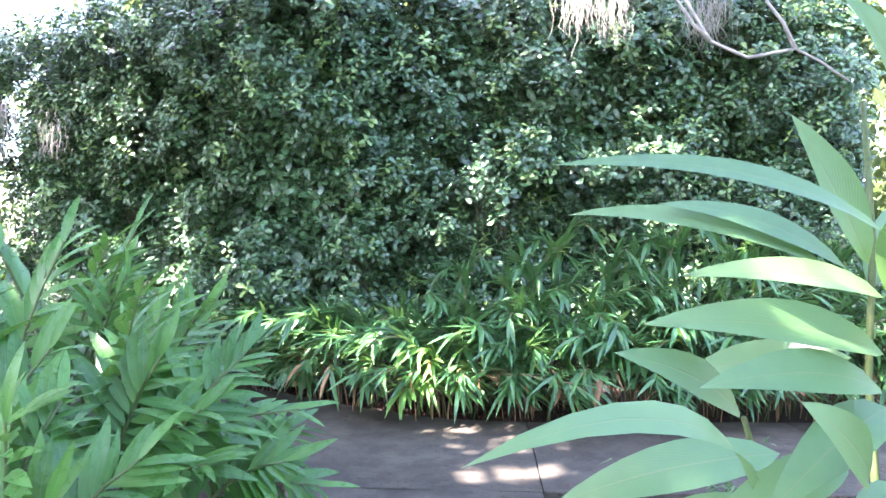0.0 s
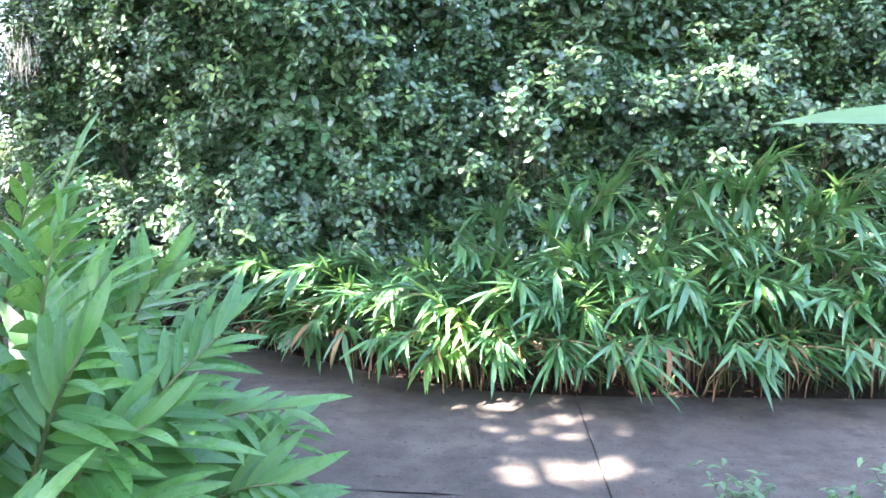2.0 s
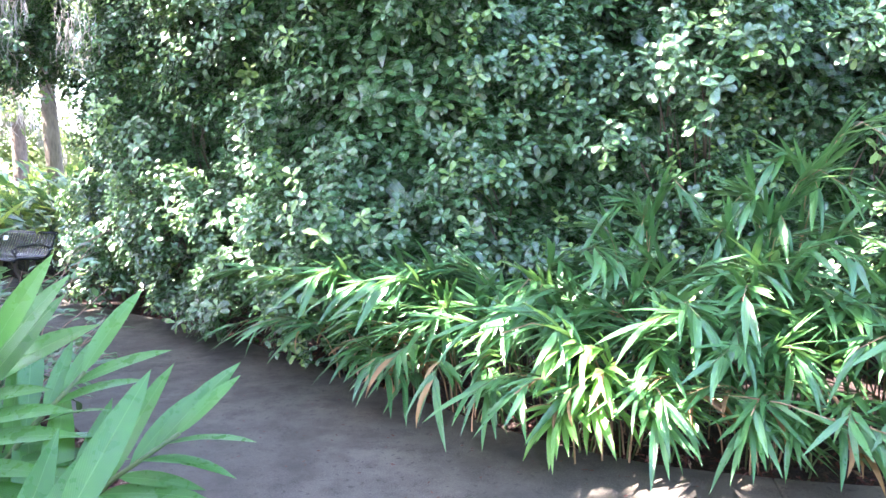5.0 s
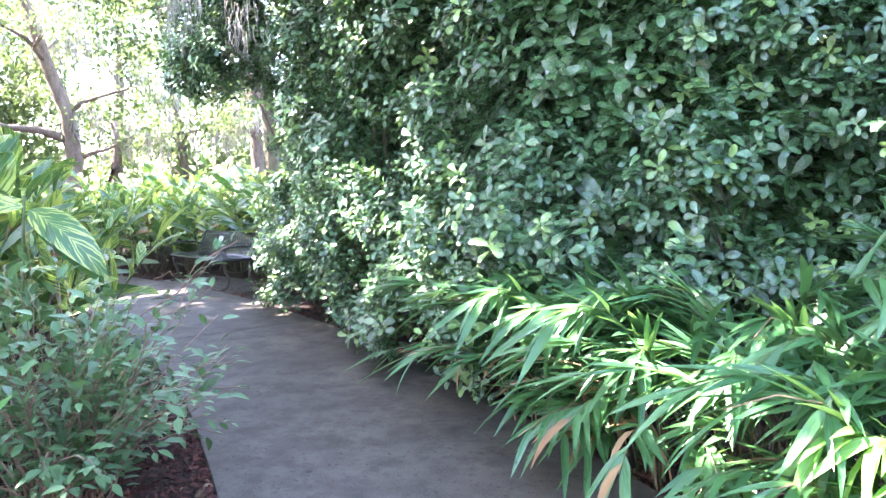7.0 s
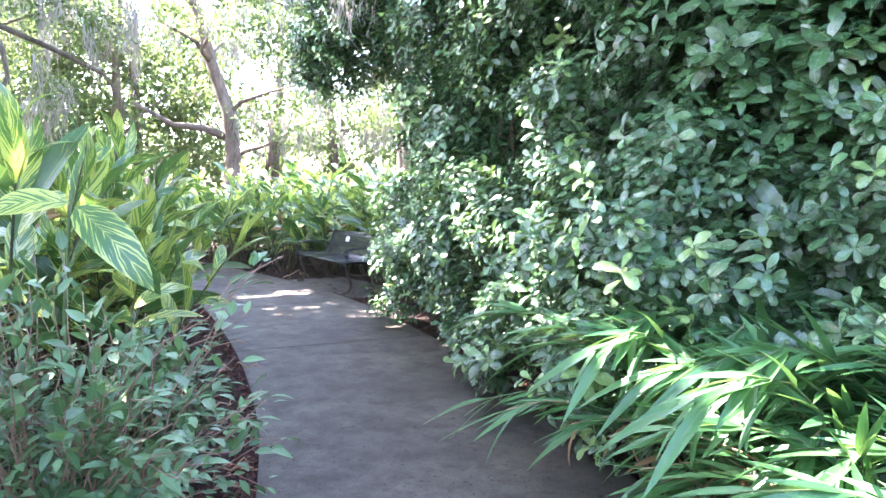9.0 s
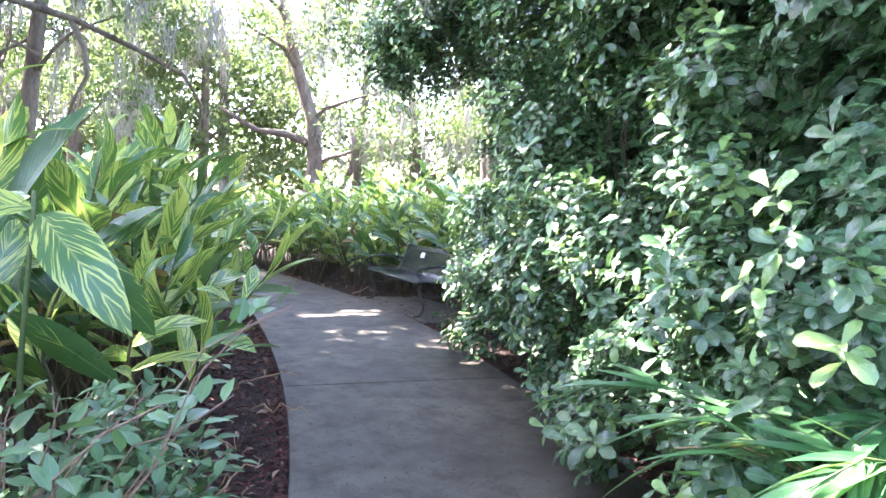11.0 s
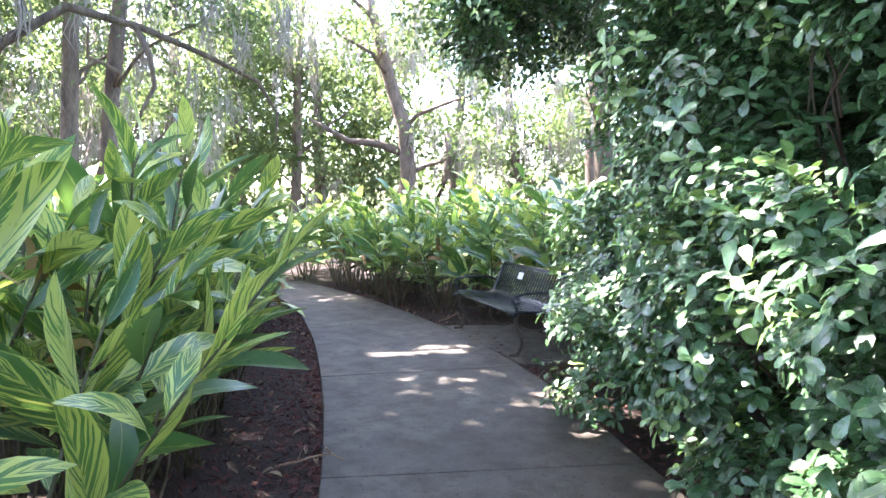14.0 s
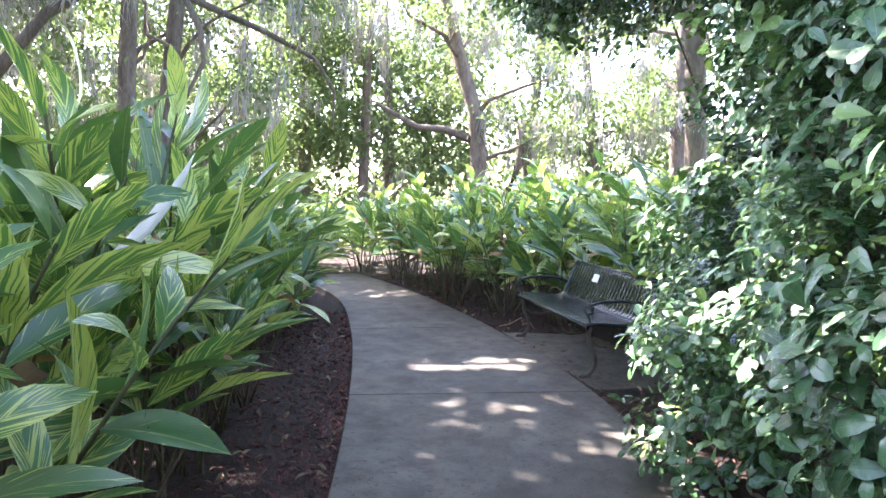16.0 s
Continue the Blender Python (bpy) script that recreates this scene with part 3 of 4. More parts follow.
def green_ginger(x, y, tips):
    """tips: where each arching stem ends."""
    ob = thing("ginger_plant", "green leafy ginger plant with arching two-ranked stems", "plant", "green ginger beside the side path", m=pose(x, y, -0.02))
    for tip in tips:
        base = np.array([U(-0.12, 0.12), U(-0.12, 0.12), 0.0])
        end = base + (np.array(tip) - np.array([x, y, -0.02]) - base) * np.array([0.84, 0.84, 0.97])
        flat = math.hypot(end[0], end[1])
        bow = 0.2 + 0.35 * min(flat / end[2], 1.4)
        length = float(np.linalg.norm(end - base)) / (1 + 0.1 * bow)
        out = np.array([end[0], end[1], 0.0]) / max(flat, 1e-3)
        way = end - base - (out * 0.8 - np.array([0, 0, 0.6])) * bow * length
        leafy_stem(ob, base, way, float(np.linalg.norm(way)), 25, 0.38, bow * length / float(np.linalg.norm(way)), GINGER_LEAVES, (0.45 * out[0], 0.45 * out[1] - 0.3, 0.8), 0.0, 0.80, 1.25, 0.06)
    return ob


def build_ginger():
    green_ginger(-2.1, 4.0, [(-1.97, 4.08, 1.97), (-1.52, 3.9, 1.43), (-2.45, 3.8, 1.7), (-1.9, 3.6, 1.45), (-2.3, 4.4, 1.6)])
    green_ginger(-1.75, 3.85, [(-1.03, 3.7, 1.28), (-0.95, 3.95, 1.0), (-1.4, 3.5, 1.2), (-1.3, 4.15, 1.1), (-0.56, 3.78, 0.70)])
    green_ginger(-1.55, 3.3, [(-0.82, 3.26, 1.04), (-0.95, 3.0, 0.85), (-1.2, 2.9, 1.1), (-1.5, 3.0, 1.25), (-0.85, 3.15, 0.62), (-1.75, 3.4, 1.4)])
    green_ginger(-1.35, 3.75, [(-0.45, 3.6, 0.36), (-0.72, 3.35, 0.5), (-0.75, 4.0, 0.55), (-0.9, 3.5, 0.75)])
    green_ginger(-2.0, 3.0, [(-1.75, 3.0, 1.45), (-2.1, 2.8, 1.6), (-1.55, 2.75, 1.15), (-1.35, 2.45, 0.98), (-2.3, 3.2, 1.5)])
    green_ginger(-1.5, 2.45, [(-0.95, 2.35, 0.82), (-1.15, 2.15, 0.75), (-1.3, 2.6, 1.0), (-1.6, 2.2, 1.0)])
    green_ginger(-2.75, 3.6, [(-2.5, 3.6, 1.7), (-2.9, 3.3, 1.6), (-2.3, 3.3, 1.35), (-2.9, 4.0, 1.55)])


reseed(13)
build_ginger()


def joined_stem(ob, base, way, length, kinds, leaves):
    """A stem far from the path, its leaves joined into one part."""
    box = thing("box", "", "")
    stem = leafy_stem(box, base, way, length, leaves, 0.14, U(0.1, 0.3), kinds, (0.3 * way[0], 0.3 * way[1], 1.0), 0.03, 1.0, 0.9, 0.13, M_DARK_STEM)
    chunks = []
    for leaf in list(stem.children):
        me = leaf.data
        v = np.empty(len(me.vertices) * 3, np.float32)
        me.vertices.foreach_get("co", v)
        if me.materials[0] != M_DRY:
            shape = leaf_shape(0.46, 0.14, 5, 0.25, 0.75, 0.5, 0.8)
            m = np.array(leaf.matrix_basis)
            chunks.append((shape[0] @ m[:3, :3].T + m[:3, 3], shape[1], shape[2]))
        bpy.data.objects.remove(leaf)
    stem.parent = ob
    bpy.data.objects.remove(box)
    part("foliage", mesh_of("foliage", *gather(chunks), M_VARIEG), stem)


def ginger_mould(n, h, far):
    ob = thing("variegated_ginger", "tall ginger plant with green and cream striped leaves", "plant", "variegated ginger beds")
    for k in range(n):
        a = k * 6.283 / n + U(-0.4, 0.4)
        lean = U(0.12, 0.42)
        base, way = (math.cos(a) * 0.14, math.sin(a) * 0.14, -0.03), (math.cos(a) * lean, math.sin(a) * lean, 1)
        if far:
            joined_stem(ob, base, way, h * U(0.8, 1.08), VARIEG_LEAVES, 12)
        else:
            leafy_stem(ob, base, way, h * U(0.66, 1.10), 10, 0.44, U(0.06, 0.25), VARIEG_LEAVES, (0.3 * math.cos(a), 0.3 * math.sin(a), 1.0), 0.12, 0.92, 0.74, 0.26, M_DARK_STEM)
    for k in range(0 if far else 9):
        a, ln = U(0, 6.283), U(0.35, 0.9)
        b0 = np.array([U(-0.2, 0.2), U(-0.2, 0.2), -0.03])
        part("dry_stem", mesh_of("dry_stem", *tube(bent(b0, b0 + np.array([math.cos(a) * ln * 0.45, math.sin(a) * ln * 0.45, ln]), 0.0, 5, 0.02), np.linspace(0.011, 0.006, 5), 5), M_OLD_STEM), ob, "dry brown old stem")
    return ob


def ginger_beds():
    near = [ginger_mould(n, h, False) for n, h in ((5, 1.75), (4, 1.85), (5, 1.5), (5, 1.7))]
    far = [ginger_mould(n, h, True) for n, h in ((5, 1.5), (6, 1.7), (5, 1.4))]
    spots = []
    for i, s in enumerate(np.arange(7.2, 11.6, 0.30)):
        e, g = polyline(EDGE_IN, s), polyline(EDGE_OUT, s)
        d = (e - g) / np.linalg.norm(e - g)
        for row, off in enumerate((0.92, 1.45, 2.2, 3.1)):
            if row > 1 and i % 2:
                continue
            q = e + d * (off + U(-0.15, 0.15)) + rng.normal(0, 0.1, 2)
            spots.append((q[0], q[1], (0.86, 1.10, 1.28, 1.36)[row], row > 1 or s > 9.6))
    for i, s in enumerate(np.arange(9.15, 12.0, 0.24)):
        e, g = polyline(EDGE_OUT, s), polyline(EDGE_IN, s)
        d = (e - g) / np.linalg.norm(e - g)
        for row, off in enumerate((0.5, 1.05, 1.8, 2.7, 3.8)):
            beside = 0.3 if s < 10.4 else 0.0
            if row == 0 and s < 10.1:
                continue
            q = e + d * (off + beside + U(-0.2, 0.2)) + rng.normal(0, 0.12, 2)
            spots.append((q[0], q[1], (0.8, 1.0, 1.15, 1.25, 1.3)[row], row > 0))
    spots += [(-16.6 - 0.9 * (k % 3), 9.6 + 0.55 * k, 1.05, True) for k in range(9)]
    used = set()
    for j, (x, y, h, distant) in enumerate(spots):
        mould = (far if distant else near)[j % (3 if distant else 4)]
        m = pose(x, y, -0.01, 0, 0, U(0, 360)) @ Matrix.Scale(h * U(0.92, 1.12), 4)
        if mould.name not in used:
            used.add(mould.name)
            mould.matrix_basis = m
        else:
            copy_thing(mould, m).matrix_basis = m


reseed(14)
ginger_beds()


def leaf_between(base, tip, up, width, droop, n, fold, broad, sharp, wave):
    """A leaf that bends by droop and runs from base to tip: its mesh data and matrix."""
    base, tip = np.array(base, float), np.array(tip, float)
    d = tip - base
    reach, fall = 1 - 0.17 * droop * droop, 0.5 * droop
    ln = float(np.linalg.norm(d)) / math.hypot(reach, fall)
    m = turns(d[None], np.array([up], float))[0]
    a = math.atan2(fall, reach)
    y, z = m[:, 1] * math.cos(a) + m[:, 2] * math.sin(a), m[:, 2] * math.cos(a) - m[:, 1] * math.sin(a)
    return leaf_shape(ln, width, n, fold, droop, broad, sharp, wave), to_matrix(base, np.stack([m[:, 0], y, z], 1))


# broad ginger by the start: tip, base, width of each blade
BLADES = [
    ((0.23, 1.54, 1.70), (1.10, 1.75, 1.54), 0.07), ((0.40, 2.33, 1.63), (1.15, 2.15, 1.47), 0.09),
    ((0.85, 1.75, 1.85), (1.10, 1.85, 1.48), 0.125), ((1.0, 1.8, 2.16), (1.22, 1.95, 1.93), 0.12),
    ((0.50, 1.8, 1.33), (1.17, 1.9, 1.24), 0.13), ((0.43, 1.8, 1.26), (0.83, 2.0, 1.06), 0.125),
    ((0.59, 1.65, 1.20), (1.13, 1.85, 1.16), 0.13), ((0.02, 0.80, 1.275), (0.45, 1.04, 1.17), 0.06),
    ((0.66, 2.2, 1.66), (1.24, 2.2, 1.46), 0.10), ((0.61, 1.85, 1.45), (1.17, 1.9, 1.39), 0.085),
    ((0.21, 1.39, 1.02), (0.66, 1.40, 1.12), 0.095), ((0.75, 1.5, 1.20), (0.98, 1.65, 0.98), 0.12),
    ((0.55, 2.3, 0.55), (0.95, 2.2, 0.75), 0.11), ((1.5, 1.6, 1.5), (1.2, 1.95, 1.3), 0.12), ((1.6, 2.4, 1.7), (1.25, 2.1, 1.4), 0.12),
    ((0.60, 1.75, 0.78), (1.10, 1.95, 0.95), 0.13), ((0.72, 1.6, 0.92), (1.18, 1.9, 1.10), 0.13), ((0.85, 1.55, 0.70), (1.2, 1.9, 0.90), 0.12),
    ((1.02, 1.5, 1.62), (1.25, 1.95, 1.36), 0.12), ((0.80, 2.5, 1.05), (1.2, 2.1, 1.2), 0.12), ((0.95, 1.65, 0.45), (1.15, 2.0, 0.75), 0.11),
]


def broad_ginger():
    ob = thing("broad_ginger", "tall ginger plant with long broad pale green blades", "plant")
    stems = []
    for k, (x, y, top) in enumerate(((1.22, 2.08, 1.95), (1.2, 1.92, 1.5), (0.84, 2.0, 1.05), (0.47, 1.07, 1.14))):
        stems.append(part("stem", mesh_of("stem", *tube(bent((x + (0.1, 0.1, 0.4, 0.55)[k], y + (0.03, 0.03, 0.25, 0.6)[k], -0.05), (x, y, top), 0.0, 6, 0.008), np.linspace(0.017, 0.008, 6), 7), M_STEM), ob))
    for tip, base, width in BLADES:
        level = abs(tip[2] - base[2]) < 0.7 * math.dist(tip, base)
        flat = tip[0] < 0.7 and base[2] > 1.44
        arched = tip[1] < 1.0
        shape, m = leaf_between(base, tip, (0.0, -0.55, 0.85) if arched else (U(-0.2, 0.2), -0.8, 0.75) if flat else (U(-0.5, -0.1), -0.75, 0.65), width * 1.05, 1.35 if arched else 0.75 if level else 0.2, 9, U(0.1, 0.35), 0.42, 0.8, 0.05)
        near = 3 if base[0] < 0.7 else min(range(3), key=lambda i: abs((1.95, 1.5, 1.1)[i] - base[2]))
        part("leaf", mesh_of("leaf", *shape, M_BROAD), stems[near], "", m)
    return ob


reseed(15)
broad_ginger()


def drooping_plant():
    """A big-leaved ginger behind the small shrubs, its blades hanging down."""
    ob = thing("drooping_ginger", "ginger plant with broad pale-streaked drooping leaves", "plant")
    stem = part("stem", mesh_of("stem", *tube(bent((-4.35, 6.0, -0.05), (-4.25, 6.12, 1.5), 0.0, 6, 0.01), np.linspace(0.016, 0.008, 6), 7), M_STEM), ob)
    for tip, base, width, droop in (((-3.84, 6.30, 1.02), (-4.24, 6.13, 1.42), 0.20, 1.0), ((-4.5, 5.80, 1.38), (-4.25, 6.12, 1.44), 0.15, 0.9), ((-4.62, 6.0, 1.25), (-4.26, 6.11, 1.48), 0.16, 0.8), ((-4.15, 6.5, 0.95), (-4.25, 6.14, 1.36), 0.18, 0.9)):
        shape, m = leaf_between(base, tip, (0.6, -0.5, 0.7), width, droop, 9, 0.15, 0.45, 0.75, 0.06)
        part("leaf", mesh_of("leaf", *shape, M_VARIEG), stem, "", m)


reseed(16)
drooping_plant()


# ---- small-leaved shrubs on the inner bed ----
SMALL_LEAF = leaf_shape(0.084, 0.038, 4, 0.3, 0.4, 0.42, 0.9)


def small_shrub(x, y, r, h, twigs, bare):
    ob = thing("small_shrub", "loose small-leaved green shrub with arching thin twigs", "shrub", "small-leaved shrubs", m=pose(x, y, 0))
    wood, P, W = [], [], []
    for k in range(twigs):
        a, e = U(0, 6.283), U(0.05, 1.45)
        end = np.array([math.cos(a) * math.cos(e) * r, math.sin(a) * math.cos(e) * r, 0.12 + math.sin(e) * (h - 0.12)]) * np.array([U(0.5, 1.25)] * 2 + [U(0.75, 1.05)])
        if k < 16 and bare:
            a = 0.6 + U(-0.7, 0.6)
            end = np.array([math.cos(a) * r * U(0.95, 1.18), math.sin(a) * r * U(0.95, 1.18), U(0.35, 1.05) * h])
        root = np.array([U(-0.15, 0.15), U(-0.15, 0.15), -0.05])
        pts = bent(root, end, U(0.05, 0.25) * (1.3 - e / 1.5), 8, 0.02)
        wood.append(tube(pts, np.linspace(0.0055, 0.0016, 8), 4))
        for j in range(19):
            f = 0.20 + 0.80 * (j + U(0, 1)) / 19
            i = min(int(f * 7), 6)
            p = pts[i] + (pts[i + 1] - pts[i]) * (f * 7 - i)
            al = pts[i + 1] - pts[i]
            al /= np.linalg.norm(al)
            off = rng.normal(0, 1, 3)
            P.append(p + off * 0.02)
            W.append(al * 0.7 + off * np.array([0.7, 0.7, 0.3]))
    P, W = np.array(P), np.array(W)
    ok = P[:, 2] > 0.03
    P, W = P[ok], W[ok]
    part("crown", mesh_of("crown", *spread(SMALL_LEAF, P, turns(W, rng.normal(0, 0.3, (len(P), 3)) + np.array([0, 0, 1.0])), rng.uniform(0.5, 1.25, len(P))), M_SMALL), ob)
    part("branchwork", mesh_of("branchwork", *gather(wood), M_PINK_TWIG), ob, "thin pinkish-brown arching twigs")
    return ob


reseed(19)
small_shrub(-3.45, 5.68, 0.75, 1.32, 100, 1)
small_shrub(-4.1, 6.35, 0.5, 0.8, 75, 0)
small_shrub(-4.2, 5.35, 0.9, 1.45, 125, 0)


# ---- bench ----
def build_bench():
    ob = thing("park_bench", "black coated steel strap bench with scrolled cast legs", "bench", m=pose(-8.74, 11.53, 0, 0, 0, -18.0))
    L = 1.80
    prof = [(-0.06, 0.405), (-0.075, 0.425), (-0.06, 0.445), (0.02, 0.45), (0.16, 0.435), (0.30, 0.42), (0.38, 0.425), (0.43, 0.46), (0.47, 0.53), (0.52, 0.64), (0.56, 0.735), (0.585, 0.77), (0.605, 0.765)]
    w, th = 0.040, 0.006
    v, t = [], []
    pr = np.array(prof)
    d = np.gradient(pr, axis=0)
    nrm = np.stack([-d[:, 1], d[:, 0]], 1)
    nrm /= np.linalg.norm(nrm, axis=1, keepdims=True)
    for (y, z), (ny, nz) in zip(pr, nrm):
        for sx, o in ((-1, 0), (1, 0), (1, -1), (-1, -1)):
            v.append((sx * w / 2, y + ny * th * o, z + nz * th * o))
    n = len(pr)
    for i in range(n - 1):
        for j in range(4):
            k = (j + 1) % 4
            t += [(4 * i + j, 4 * i + k, 4 * i + 4 + k), (4 * i + j, 4 * i + 4 + k, 4 * i + 4 + j)]
    e = 4 * (n - 1)
    t += [(0, 2, 1), (0, 3, 2), (e, e + 1, e + 2), (e, e + 2, e + 3)]
    strap = mesh_of("strap", np.array(v), np.array(t), None, M_METAL, smooth=False)
    count = 28
    for i in range(count):
        part("strap", strap, ob, "", pose(-L / 2 + 0.03 + (L - 0.06) * i / (count - 1), 0, 0))
    for y, z, r, nm in ((-0.055, 0.425, 0.017, "front_rail"), (0.40, 0.425, 0.014, "seat_rail"), (0.59, 0.762, 0.019, "top_rail")):
        part(nm, mesh_of(nm, *tube([(-L / 2, y, z), (0, y, z), (L / 2, y, z)], [r] * 3, 10), M_METAL), ob)
    for sx in (-1, 1):
        x = sx * (L / 2 - 0.005)
        side_pts = [(x, p[0], p[1] - 0.008) for p in prof]
        part("end_frame", mesh_of("end_frame", *tube(side_pts, [0.017] * len(prof), 8), M_METAL), ob)
        arm = [(x, 0.47, 0.56), (x, 0.38, 0.60), (x, 0.22, 0.62), (x, 0.06, 0.615), (x, -0.05, 0.59), (x, -0.085, 0.56), (x, -0.06, 0.52), (x, -0.015, 0.53), (x, -0.01, 0.565), (x, -0.04, 0.575)]
        part("armrest", mesh_of("armrest", *tube(arm, [0.014] * 8 + [0.013, 0.01], 8), M_METAL), ob)
        part("arm_post", mesh_of("arm_post", *tube([(x, -0.06, 0.52), (x, -0.04, 0.48), (x, -0.03, 0.43)], [0.012] * 3, 6), M_METAL), ob)
        xl = sx * (L / 2 - 0.05)
        front = [(xl, 0.0, 0.42), (xl, -0.03, 0.36), (xl, -0.015, 0.27), (xl, 0.03, 0.17), (xl, 0.035, 0.10), (xl, 0.005, 0.04), (xl, -0.03, 0.016), (xl, -0.07, 0.012)]
        back = [(xl, 0.38, 0.41), (xl, 0.40, 0.33), (xl, 0.37, 0.22), (xl, 0.37, 0.12), (xl, 0.42, 0.04), (xl, 0.46, 0.014), (xl, 0.50, 0.012)]
        for pts in (front, back):
            leg = part("leg", mesh_of("leg", *tube(pts, np.linspace(0.021, 0.015, len(pts)), 8), M_BRONZE), ob, "weathered bronze-brown cast leg")
            fx, fy = pts[-1][0], pts[-1][1]
            part("foot", mesh_of("foot", *tube([(fx, fy - 0.035, 0.006), (fx, fy, 0.010), (fx, fy + 0.07, 0.006)], [0.012, 0.024, 0.012], 8) , M_BRONZE), leg)
        brace = [(xl, -0.01, 0.30), (xl, 0.06, 0.25), (xl, 0.18, 0.235), (xl, 0.30, 0.25), (xl, 0.375, 0.30)]
        part("brace", mesh_of("brace", *tube(brace, [0.010] * 5, 6), M_BRONZE), ob)
    bm = bmesh.new()
    bmesh.ops.create_cube(bm, size=1.0, matrix=Matrix.Diagonal((0.13, 0.006, 0.08, 1)))
    bmesh.ops.bevel(bm, geom=list(bm.edges), offset=0.002, segments=1, affect="EDGES")
    me = bpy.data.meshes.new("plaque")
    bm.to_mesh(me)
    bm.free()
    me.materials.append(M_PLAQUE)
    part("plaque", me, ob, "small pale dedication plaque", pose(-0.26, 0.515, 0.665, -22, 0, 0))
    return ob


reseed(17)
build_bench()


# ---- trees ----
TREE_LEAF = (np.array([(0, 0, 0), (-0.035, 0.06, 0.01), (0, 0.14, -0.02), (0.035, 0.06, 0.01)]), np.array([(0, 2, 1), (0, 3, 2)]), np.array([(0.5, 0.0), (0.0, 0.5), (0.5, 1.0), (1.0, 0.5)]))


def crown_leaves(centres, radii, per, size, keep=None):
    P = np.concatenate([c + rng.normal(0, 0.42, (per, 3)) * r for c, r in zip(centres, radii)])
    if keep is not None:
        P = P[keep(P)]
    W = rng.normal(0, 1, (len(P), 3)) + np.array([0, 0, -0.3])
    return spread(TREE_LEAF, P, turns(W, rng.normal(0, 0.6, (len(P), 3)) + np.array([0, 0, 1.0])), rng.uniform(0.6, 1.3, len(P)) * size)


def moss_strands(places, length, thick=0.006, per=16):
    """Hanging ribbons in bunches, each a thin three-sided tube."""
    chunks = []
    for p in places:
        ln = length * U(0.5, 1.3)
        for _ in range(per):
            o = rng.normal(0, 0.09, 3) * np.array([1, 1, 1.2])
            q = p + o
            l = ln * U(0.35, 1.0)
            pts = [q, q + np.array([U(-0.1, 0.1) * l, U(-0.1, 0.1) * l, -l * 0.35]), q + np.array([U(-0.14, 0.14) * l, U(-0.14, 0.14) * l, -l * 0.7]), q + np.array([U(-0.2, 0.2) * l, U(-0.2, 0.2) * l, -l])]
            chunks.append(tube(pts, (thick, thick * 1.6, thick * 1.3, thick * 0.3), 3))
    return gather(chunks)


def tree(x, y, trunk, limbs, clumps, label, leaf=1.0, per=260, moss=0, moss_len=1.0, moss_thick=0.012, keep=None):
    """trunk: points and radii; limbs: lists of (x, y, z) with radii; clumps: (x, y, z, radius), all from the foot."""
    ob = thing("oak_tree", label, "tree", "oaks of the wood", m=pose(x, y, -0.08))
    part("trunk", mesh_of("trunk", *tube(*trunk, 10), M_BARK), ob)
    for pts, radii in limbs:
        part("limb", mesh_of("limb", *tube(pts, radii, 7), M_BARK), ob)
    if clumps:
        c = np.array([q[:3] for q in clumps], float)
        r = np.array([[q[3], q[3], q[3] * 0.6] for q in clumps])
        part("crown", mesh_of("crown", *crown_leaves(c, r, per, leaf, keep), M_TREE), ob)
        if moss:
            pick = rng.integers(0, len(c), moss)
            places = c[pick] + rng.normal(0, 0.45, (moss, 3)) * r[pick]
            places[:, 2] = np.maximum(places[:, 2], 1.8)
            tagged(part("hanging_moss", mesh_of("hanging_moss", *moss_strands(places, moss_len, moss_thick), M_MOSS), ob, "grey hanging moss in long strands"), kind="stuff")
    return ob


def random_clumps(n, cx, cy, z0, z1, spread_r, r0, r1):
    out = []
    for _ in range(n):
        a, d = U(0, 6.283), spread_r * math.sqrt(U(0, 1))
        out.append((cx + math.cos(a) * d, cy + math.sin(a) * d, U(z0, z1), U(r0, r1)))
    return out


def limbs_to(trunk_pts, clumps, count, r):
    """Limbs from the upper trunk into some clumps."""
    out = []
    tp = np.asarray(trunk_pts, float)
    for k in range(min(count, len(clumps))):
        e = np.array(clumps[k * len(clumps) // max(count, 1)][:3])
        s = tp[np.argmin(np.abs(tp[:, 2] - max(e[2] - 1.5, tp[1, 2])))]
        out.append((bent(s, e, 0.3, 6, 0.12), np.linspace(r, r * 0.25, 6)))
    return out


